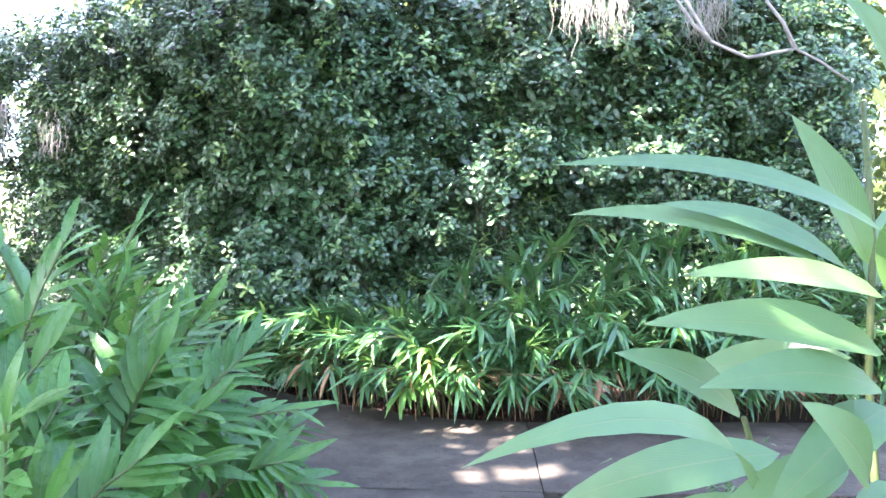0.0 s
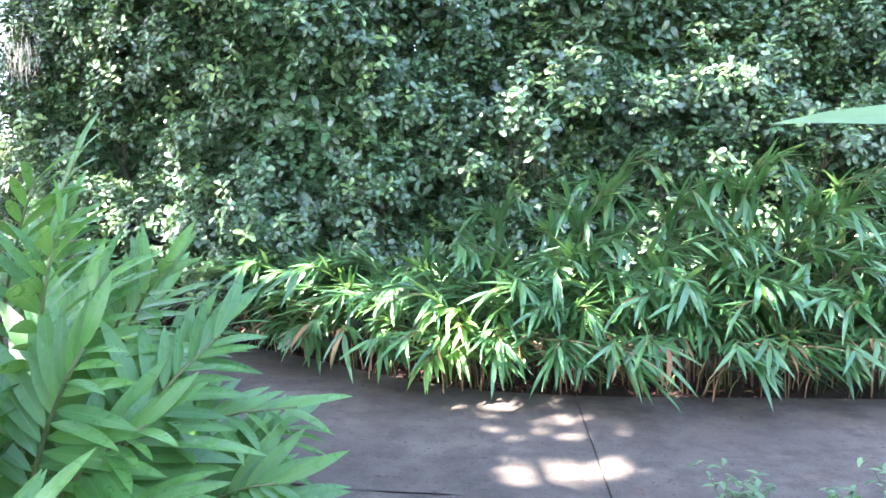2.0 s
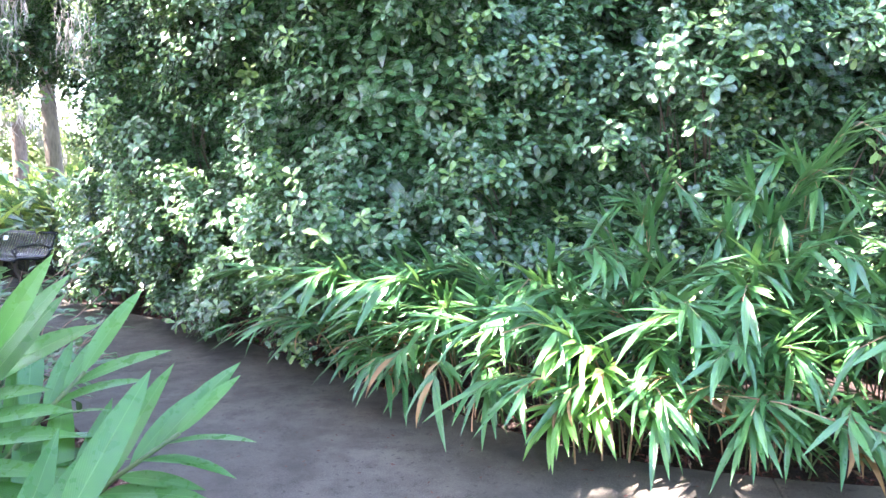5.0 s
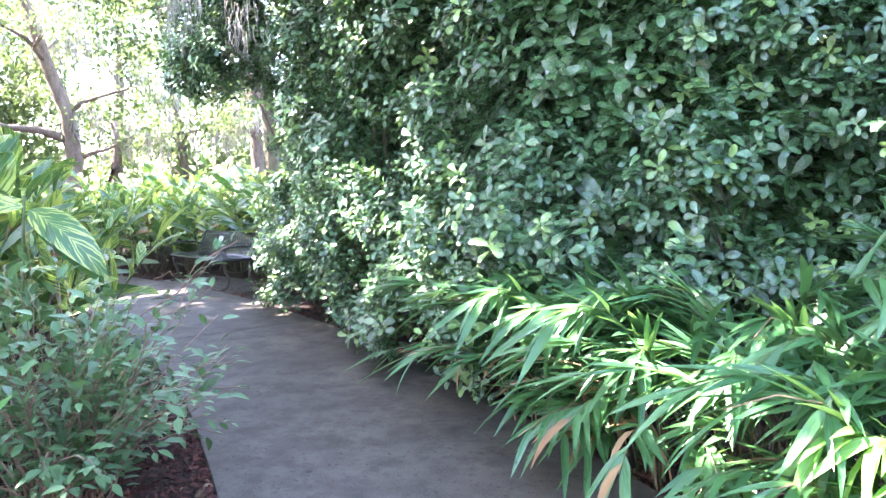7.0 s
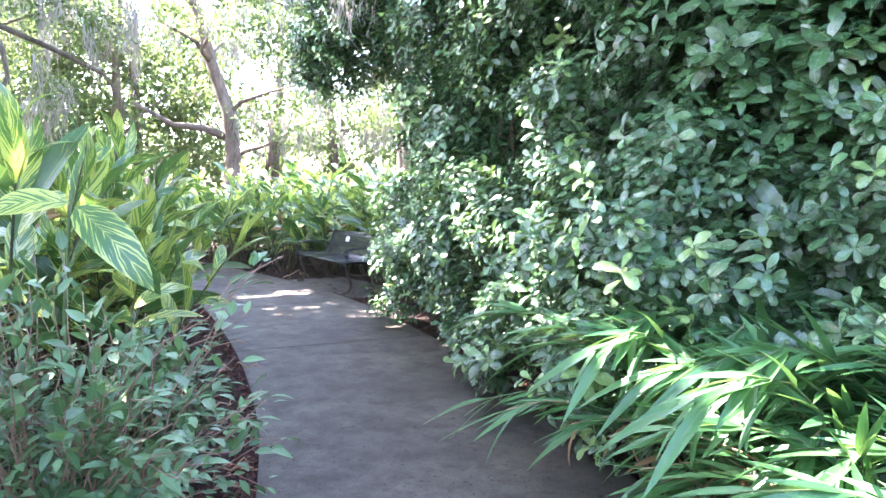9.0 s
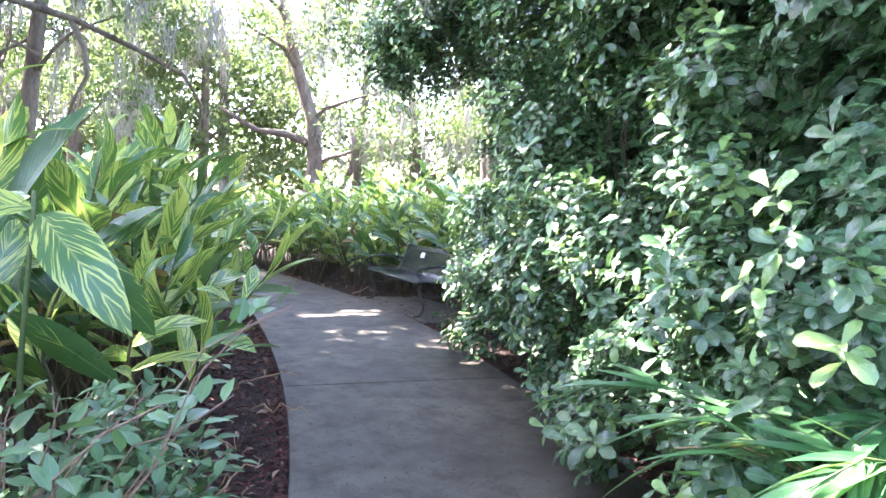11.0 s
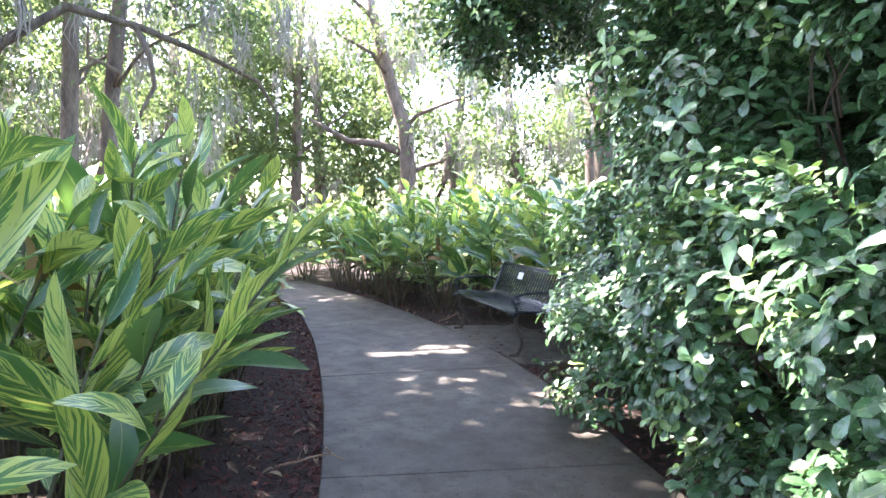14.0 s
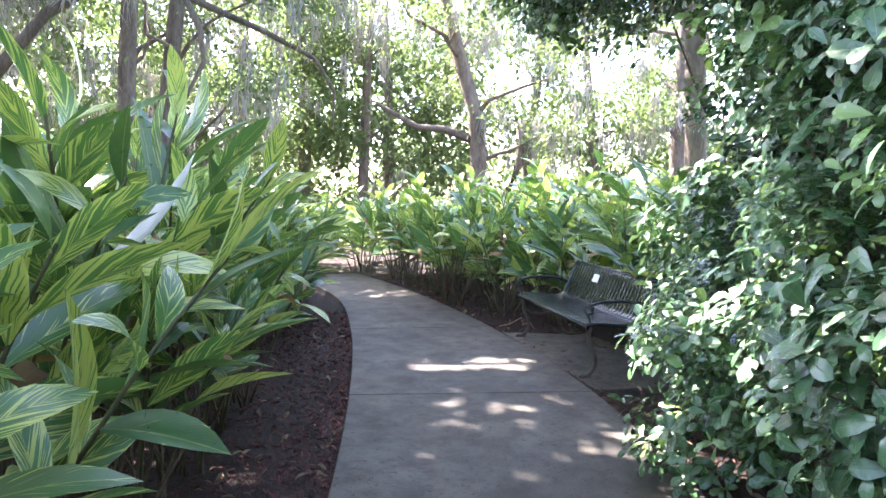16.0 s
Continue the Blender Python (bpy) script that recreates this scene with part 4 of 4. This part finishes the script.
def build_trees():
    # leaning oak with a fork
    tp = [(0.0, 0.0, -0.1), (-0.05, 0.0, 1.0), (0.15, 0.15, 2.6), (0.05, 0.1, 4.2), (-0.3, -0.3, 6.0), (-0.7, -0.6, 8.0), (-1.0, -0.9, 10.0)]
    c = random_clumps(12, 0, 0, 6.5, 11, 4.5, 1.2, 1.8) + random_clumps(5, 1.2, 2.0, 3.0, 5.5, 2.5, 0.9, 1.4)
    limbs = [([(0.12, 0.12, 3.3), (-0.5, -0.7, 3.7), (-1.1, -1.5, 3.8), (-1.9, -2.6, 4.6)], (0.17, 0.14, 0.11, 0.06)), ([(0.1, 0.0, 0.2), (0.6, 0.8, 1.2), (0.9, 1.3, 2.6), (0.8, 1.4, 4.0)], (0.24, 0.2, 0.16, 0.12))] + limbs_to(tp, c, 7, 0.09)
    tree(-24.0, 20.1, (tp, (0.42, 0.33, 0.29, 0.26, 0.22, 0.18, 0.12)), limbs, c, "leaning grey-brown oak with forked trunk and hanging moss", 1.3, 240, 80, 1.3, 0.008)
    # pair of straight trunks
    for dx, dy, lean in ((0.0, 0.0, 0.35), (-0.1, 0.62, 0.75)):
        tp = [(0, 0, -0.1), (0.02, lean * 0.15, 1.5), (0.05, lean * 0.5, 4.0), (0.1, lean, 7.0), (0.1, lean * 1.2, 10.0)]
        c = random_clumps(16, 0, 0, 3.6, 10, 4.0, 0.9, 1.5)
        tree(-19.4 + dx, 8.9 + dy, (tp, (0.24, 0.2, 0.175, 0.15, 0.1)), limbs_to(tp, c, 8, 0.05), c, "slender grey oak trunk with light green airy crown", 1.0, 330, 80, 1.1, 0.007)
    # oak with the long sweeping bough
    tp = [(0, 0, -0.1), (0.05, 0.1, 1.5), (0.0, 0.05, 3.0), (-0.1, -0.2, 5.0), (-0.2, -0.6, 8.0)]
    bough = [(0.0, 0.1, 2.9), (0.25, 1.0, 4.1), (0.35, 1.9, 4.75), (0.4, 3.0, 4.55), (0.35, 4.1, 4.2), (0.3, 5.0, 3.85), (0.3, 5.35, 3.3), (0.3, 5.3, 2.7)]
    spur = [(0.4, 2.9, 4.55), (0.42, 3.1, 4.1), (0.45, 3.15, 3.6), (0.4, 2.95, 3.2), (0.4, 2.8, 2.8)]
    c = random_clumps(8, -0.5, -1.0, 4.5, 9, 3.0, 0.9, 1.4) + [(0.4, 3.6, 5.3, 0.9), (0.5, 4.8, 4.8, 0.8), (0.5, 2.0, 5.8, 1.0)]
    tree(-15.7, 6.6, (tp, (0.3, 0.24, 0.21, 0.18, 0.12)), [(bough, (0.10, 0.085, 0.075, 0.06, 0.05, 0.038, 0.028, 0.016)), (spur, (0.06, 0.05, 0.042, 0.03, 0.015))] + limbs_to(tp, c[:8], 5, 0.06), c, "dark oak with a long low sweeping bough", 0.9, 260, 25, 0.7, 0.01)
    # dark dense crown past the end of the hedge
    tp = [(0, 0, -0.1), (0.05, -0.05, 2.0), (0.1, -0.2, 4.0), (0.0, -0.4, 6.0), (0.0, -0.5, 8.0)]
    c = random_clumps(30, -1.5, -1.6, 4.2, 8.0, 1.7, 0.6, 1.0)
    tree(-10.9, 15.8, (tp, (0.2, 0.16, 0.14, 0.11, 0.07)), limbs_to(tp, c, 8, 0.05), c, "dark dense-crowned tree past the end of the hedge", 0.8, 420, 14, 0.7, 0.006)
    # further trunks of the wood: bearing from the end of the walk, distance, girth, lean
    for px, d, r, lean, low in ((640, 27, 0.19, 0.3, 2.6), (690, 33, 0.26, -0.1, 2.8), (1050, 30, 0.20, -0.3, 2.6), (930, 33, 0.24, 0.4, 3.0), (540, 29, 0.25, 0.0, 2.6), (420, 26, 0.24, 0.2, 2.8), (330, 33, 0.28, -0.2, 2.8), (110, 30, 0.26, 0.3, 2.8), (-60, 22, 0.26, 0.1, 2.8), (1200, 24, 0.24, 0.0, 2.6), (1400, 28, 0.25, 0.1, 2.8)):
        b = radians(60.5) - math.atan((px - 784) / 1267)
        x, y = -3.56 - math.sin(b) * d, 7.41 + math.cos(b) * d
        tp = [(0, 0, -0.1), (U(-0.1, 0.1), lean * 0.1, 1.2), (U(-0.2, 0.2), lean * 0.6, 3.5), (U(-0.3, 0.3), lean * 1.3, 6.5), (U(-0.3, 0.3), lean * 2.2, 10.0)]
        c = random_clumps(17, 0, 0, low, 10.5, 4.2, 1.0, 1.7)
        tree(x, y, (tp, (r * 1.35, r * 1.05, r, r * 0.8, r * 0.5)), limbs_to(tp, c, 6, 0.07), c, "tall oak hung with grey moss in the wood beyond the beds", 1.35, 320, 38, 1.1, 0.009)


reseed(18)
build_trees()

# gaps in the shading crowns: a place below and how wide the gap is
GAPS = [(-8.85, 10.35, 0, 0.30), (-8.65, 10.8, 0, 0.30), (-8.6, 11.15, 0, 0.16), (-7.64, 10.55, 0, 0.13), (-7.9, 10.1, 0, 0.07), (-8.35, 9.5, 0, 0.08), (-6.35, 9.68, 0, 0.08), (-5.75, 10.0, 0, 0.12), (-9.1, 12.1, 0, 0.12),
        (0.35, 4.85, 0, 0.3), (0.75, 4.85, 0, 0.24), (1.75, 4.8, 0, 0.16), (-0.22, 6.05, 0.6, 0.3), (-1.7, 6.6, 0, 0.12),
        (-2.4, 7.7, 0.8, 0.17), (-2.1, 7.5, 1.1, 0.18), (-3.2, 8.25, 1.1, 0.15), (-4.2, 8.7, 1.5, 0.16),
        (-7.0, 10.5, 0.5, 0.22), (-7.0, 10.45, 0.95, 0.22), (-7.0, 10.45, 1.5, 0.22), (-7.0, 10.45, 2.1, 0.22), (-7.0, 10.5, 2.8, 0.22), (-4.7, 9.1, 2.2, 0.2),
        (1.2, 2.0, 1.3, 0.2), (-1.9, 3.6, 1.5, 0.12), (-5.9, 6.6, 1.8, 0.12), (-6.9, 7.1, 1.9, 0.12), (2.6, 7.6, 2.2, 0.6)]
GAPS += [(x, y, z, 0.12) for x, y in ((-3.85, 8.55), (-4.7, 9.2)) for z in (0.95, 1.9)]
GAPS += [(-6.35, 10.0, z, 0.2) for z in (0.6, 1.0, 1.5, 2.1)]
GAPS += [(-3.05, 8.4, 1.1, 0.2), (-2.75, 8.15, 0.8, 0.2), (-2.9, 8.25, 1.5, 0.18), (-3.4, 8.45, 1.4, 0.2)]
reseed(20)
for x, y, r in ((-3.3, 8.35, 0.11), (-3.85, 8.6, 0.11), (-4.25, 8.85, 0.12), (-6.2, 10.2, 0.18)):
    for z in (0.7, 1.15, 1.6, 2.1):
        GAPS.append((x + U(-0.15, 0.15), y, z, r))
GAPS += [(-6.1, 6.1, 1.9, 0.22), (-6.8, 6.6, 2.0, 0.22), (-7.6, 7.0, 2.0, 0.24), (-8.6, 7.5, 1.9, 0.24), (-5.5, 5.8, 1.7, 0.2), (-1.9, 3.4, 1.45, 0.18), (-1.6, 3.5, 0.95, 0.16), (-2.4, 3.5, 1.25, 0.18)]
GAPS += [(-1.2, 6.95, 0.6, 0.3), (-0.8, 6.6, 0.75, 0.28), (0.2, 6.3, 0.75, 0.25), (-1.7, 7.3, 0.55, 0.28), (0.9, 6.3, 0.7, 0.25), (-0.5, 6.9, 1.0, 0.2), (0.5, 6.8, 1.2, 0.2), (-1.0, 7.2, 0.9, 0.2), (-1.3, 3.7, 0.9, 0.13), (-2.0, 3.3, 1.3, 0.13), (0.8, 1.9, 1.4, 0.15), (-3.5, 5.8, 1.0, 0.2), (-4.2, 6.3, 1.0, 0.2), (-5.0, 6.5, 1.4, 0.22), (-4.6, 6.2, 1.6, 0.2), (-5.6, 6.7, 1.3, 0.2)]
for k in range(230):
    f = U(0.5, 9.8)
    q = polyline(HEDGE, f)
    GAPS.append((q[0] - 0.25, q[1] - 0.4, U(1.0, 2.0) if k % 2 else U(1.6, 4.2), U(0.06, 0.13)))


for k in range(26):
    e = polyline(EDGE_IN, U(7.0, 9.6))
    GAPS.append((e[0] - U(2.4, 3.6), e[1] - U(0.3, 1.6), U(1.6, 2.0), U(0.1, 0.2)))


def sunlit(P, origin):
    ok = np.ones(len(P), bool)
    s = np.array(SUN)
    for x, y, z, r in GAPS:
        q = P + origin - np.array([x, y, z])
        d = np.linalg.norm(q - (q @ s)[:, None] * s, axis=1)
        ok &= d > r
    return ok


def shade_oak(x, y, cx, cy, rx, ry, z0, z1, n, thick=()):
    """An oak whose crown spreads over the path."""
    c = []
    for _ in range(n):
        a, d = U(0, 6.283), math.sqrt(U(0, 1))
        c.append((cx - x + math.cos(a) * d * rx, cy - y + math.sin(a) * d * ry, U(z0, z1), U(0.9, 1.5)))
    c += [(px - x, py - y, z0 + 0.6, 0.95) for px, py in thick]
    tp = [(0, 0, -0.1), (0.1, 0.1, 2.0), (0.2, 0.2, 4.5), (0.3, 0.3, z0), (0.4, 0.4, z1)]
    o = np.array([x, y, -0.08])
    tree(x, y, (tp, (0.55, 0.42, 0.38, 0.3, 0.15)), limbs_to(tp, c, 14, 0.12), c, "broad oak spreading its crown over the path", 1.9, 430, 0, keep=lambda P: sunlit(P, o))


shade_oak(-16.0, -2.5, -14.5, 5.0, 7.5, 6.5, 10.8, 13.2, 150, [(-12.7 + 0.55 * k, 6.3 + 0.38 * k + j) for k in range(-1, 4) for j in (-0.5, 0.15)] + [(-10.4, 3.6), (-10.9, 4.2), (-11.3, 4.9), (-10.0, 3.1)])
shade_oak(-23.0, -3.0, -20.5, 9.5, 6.5, 5.5, 10.8, 13.2, 48)
shade_oak(-8.0, -7.0, -6.0, 1.5, 7.0, 6.5, 10.8, 13.2, 140, [(-6.9, 2.2), (-6.4, 2.3), (-5.9, 2.3), (-5.4, 2.4)])


# ---- undergrowth and far wood ----
def far_woods():
    """Bushes and low crowns that close the view behind the trunks."""
    centres, radii = [], []
    for k in range(390):
        dense = k % 4 == 0
        b = radians(U(58, 98) if dense else U(5, 125))
        d = U(27, 40) if dense else U(28, 50)
        r = U(1.2, 2.6)
        centres.append((-3.5 - math.sin(b) * d, 7.4 + math.cos(b) * d, U(2.0, 9.5) if dense else U(0.5, 4.2) if k % 3 else U(3.0, 12.0)))
        radii.append((r, r, r * 0.7))
    v = crown_leaves(np.array(centres), np.array(radii), 175, 2.8)
    v[0][:, 2] = np.maximum(v[0][:, 2], -0.05)
    tagged(new("far_woods", mesh_of("far_woods", *v, M_TREE)), "sunlit green undergrowth and crowns of the distant wood", "woods", kind="stuff")


reseed(21)
far_woods()


def wood_edge():
    """Added bushes and crowns, on sides the walk turns away from, block low skylight."""
    centres, radii = [], []
    for k in range(270):
        b = radians(U(125, 330))
        d = U(15, 24)
        r = U(1.3, 2.4)
        centres.append((-2.0 - math.sin(b) * d, 4.0 + math.cos(b) * d, U(0.6, 3.5) if k % 3 == 0 else U(3.0, 13.0)))
        radii.append((r, r, r * 0.8))
    v = crown_leaves(np.array(centres), np.array(radii), 205, 2.65)
    v[0][:, 2] = np.maximum(v[0][:, 2], -0.05)
    tagged(new("wood_edge", mesh_of("wood_edge", *v, M_TREE)), "green thicket added out of view to block low skylight", "woods", kind="stuff")


reseed(22)
wood_edge()


def thicket():
    """Dense growth added behind the hedge to block sky light from the back."""
    centres, radii = [], []
    for k in range(135):
        x = U(-8.0, 8.0)
        y = (11.6 if x > -2 else 11.6 + (-2 - x) * 0.8) + U(0, 2.5)
        r = U(1.0, 1.7)
        centres.append((x, y, U(0.4, 7.0) if x > -4 else U(1.0, 9.5)))
        radii.append((r, r, r * 0.8))
    v = crown_leaves(np.array(centres), np.array(radii), 215, 2.25)
    v[0][:, 2] = np.maximum(v[0][:, 2], -0.05)
    tagged(new("thicket", mesh_of("thicket", *v, M_TREE)), "green thicket added behind the hedge to block sky light", "woods", kind="stuff")


reseed(23)
thicket()


# ---- litter, twigs and small plants ----
CHIP = (np.array([(-0.03, -0.007, 0), (0.03, -0.005, 0.002), (0.026, 0.007, 0.009), (-0.025, 0.006, 0.008)]), np.array([(0, 1, 2), (0, 2, 3)]), np.array([(0, 0), (1, 0), (1, 1), (0, 1)], float))
M_CHIP = plain_material("red_brown_chip", (0.042, 0.014, 0.012), (0.155, 0.052, 0.040), 9.0, 0.9, 0.4)
M_LITTER = plain_material("pale_litter", (0.17, 0.10, 0.06), (0.36, 0.25, 0.16), 9.0, 0.85, 0.3)


def bed_points(n, edge, other, s0, s1, width, lo=0.02):
    P = []
    for _ in range(n):
        s = U(s0, s1)
        e, g = polyline(edge, s), polyline(other, s)
        d = (e - g) / np.linalg.norm(e - g)
        q = e + d * (lo + width * U(0, 1) ** 1.6)
        P.append((q[0], q[1], -0.02 + U(0.0, 0.02)))
    return np.array(P)


def scatter(name, label, category, shape, P, mat, lo, hi, tilt=0.35):
    a = rng.uniform(0, 6.283, len(P))
    W = np.stack([np.cos(a), np.sin(a), rng.normal(0, tilt, len(P))], 1)
    up = rng.normal(0, tilt, (len(P), 3)) + np.array([0, 0, 1.0])
    tagged(new(name, mesh_of(name, *spread(shape, P, turns(W, up), rng.uniform(lo, hi, len(P))), mat, smooth=False)), label, category, kind="stuff")


def build_litter():
    inner = bed_points(9000, EDGE_IN, EDGE_OUT, 5.2, 10.5, 1.3)
    outer = bed_points(6000, EDGE_OUT, EDGE_IN, 2.2, 11.5, 1.4)
    both = np.concatenate([inner, outer])
    scatter("mulch_chips", "loose reddish-brown bark mulch chips on the beds", "mulch", CHIP, both, M_CHIP, 0.35, 1.0)
    pale = np.concatenate([bed_points(260, EDGE_IN, EDGE_OUT, 5.2, 10.5, 1.0), bed_points(240, EDGE_OUT, EDGE_IN, 2.2, 11.5, 1.0)])
    scatter("dry_litter", "pale dry leaf litter on the mulch", "leaf litter", leaf_shape(0.09, 0.03, 4, 0.5, 0.9), pale, M_LITTER, 0.5, 1.3)
    P = []
    for _ in range(1500):
        s, f = U(2.2, 11.0), U(0.02, 0.98)
        q = polyline(EDGE_IN, s) * (1 - f) + polyline(EDGE_OUT, s) * f
        P.append((q[0], q[1], 0.005))
    scatter("path_debris", "tiny dark leaf crumbs and bits on the concrete", "debris", CHIP, np.array(P), M_CHIP, 0.1, 0.36, 0.1)
    for x, y, a, ln in ((-3.75, 6.35, 2.6, 0.45), (-3.9, 6.6, 1.2, 0.35), (-5.1, 7.3, 2.9, 0.5), (-5.9, 7.85, 0.4, 0.5), (-4.7, 7.0, 2.0, 0.4), (-6.6, 8.2, 1.0, 0.4), (-10.2, 11.9, 0.3, 0.5)):
        d = np.array([math.cos(a), math.sin(a), 0]) * ln
        pts = bent((x, y, -0.012), np.array((x, y, 0.02)) + d, 0.05, 7, 0.03)
        ob = thing("fallen_twig", "pale grey dead twig lying on the mulch", "twig", "twigs on the mulch")
        part("shoot", mesh_of("shoot", *tube(pts, np.linspace(0.008, 0.003, 7), 5), M_CANE), ob)
        for k in (2, 4):
            part("shoot", mesh_of("shoot", *tube(bent(pts[k], pts[k] + np.array([U(-0.15, 0.15), U(-0.15, 0.15), U(0.0, 0.08)]), 0.02, 4, 0.01), np.linspace(0.004, 0.002, 4), 4), M_CANE), ob)


reseed(24)
build_litter()


def weed(x, y, h):
    ob = thing("weed", "small pale green seedling at the path edge", "plant", "seedlings at the path edge", m=pose(x, y, -0.02, 0, 0, U(0, 360)))
    for k in range(4):
        a = k * 1.7
        pts = bent((0, 0, 0), (math.cos(a) * h * 0.5, math.sin(a) * h * 0.5, h * U(0.7, 1.0)), 0.02, 5)
        part("stem", mesh_of("stem", *tube(pts, np.linspace(0.003, 0.001, 5), 4), M_STEM), ob)
        n = 8
        P = np.array([pts[1 + j % 4] + rng.normal(0, 0.01, 3) for j in range(n)])
        W = rng.normal(0, 1, (n, 3)) * np.array([1, 1, 0.4])
        part("foliage", mesh_of("foliage", *spread(SMALL_LEAF, P, turns(W, np.tile([[0, 0, 1.0]], (n, 1))), rng.uniform(0.5, 0.9, n)), M_SMALL), ob)


for x, y, h in ((1.15, 4.4, 0.24), (1.3, 4.45, 0.18), (1.95, 4.4, 0.3), (2.1, 4.45, 0.22), (1.7, 4.38, 0.15)):
    weed(x, y, h)


# ---- moss on the hedge ----
def hanging_moss(x, y, z, length, n, thick=0.002):
    P = np.array([(U(-0.08, 0.08), U(-0.08, 0.08), U(-0.1, 0.1)) for _ in range(n)])
    ob = new("spanish_moss", mesh_of("spanish_moss", *moss_strands(P, length, thick, 22), M_MOSS))
    ob.matrix_basis = pose(x, y, z)
    tagged(ob, "tuft of pale grey moss hanging from the hedge", "moss", "moss tufts on the hedge", "stuff")


for x, y, z, ln, n in ((-4.4, 8.15, 2.85, 0.28, 3), (1.4, 7.3, 4.15, 0.5, 6), (1.75, 7.3, 4.1, 0.4, 4), (-4.9, 7.9, 3.1, 0.3, 3), (2.55, 6.9, 3.9, 0.45, 5)):
    hanging_moss(x, y, z, ln, n)


def dead_vine():
    """Grey bent dead bough with moss, high in front of the hedge."""
    ob = thing("dead_bough", "bare pale grey crooked dead bough with moss", "branch")
    runs = [[(2.1, 8.0, 4.3), (2.15, 7.3, 4.2), (2.2, 6.7, 4.0), (2.25, 6.5, 3.7), (2.35, 6.3, 3.35), (2.6, 6.1, 3.15), (2.95, 6.0, 3.2), (3.15, 6.0, 3.1), (3.35, 5.9, 2.9)],
            [(2.95, 6.0, 3.2), (2.9, 6.1, 3.45), (2.85, 6.3, 3.7), (3.0, 6.6, 4.1)], [(2.35, 6.3, 3.35), (2.2, 6.3, 3.5), (2.05, 6.5, 3.9)]]
    for r in runs:
        part("limb", mesh_of("limb", *tube(r, np.linspace(0.022, 0.009, len(r)), 6), M_MOSS), ob)
    return ob


dead_vine()
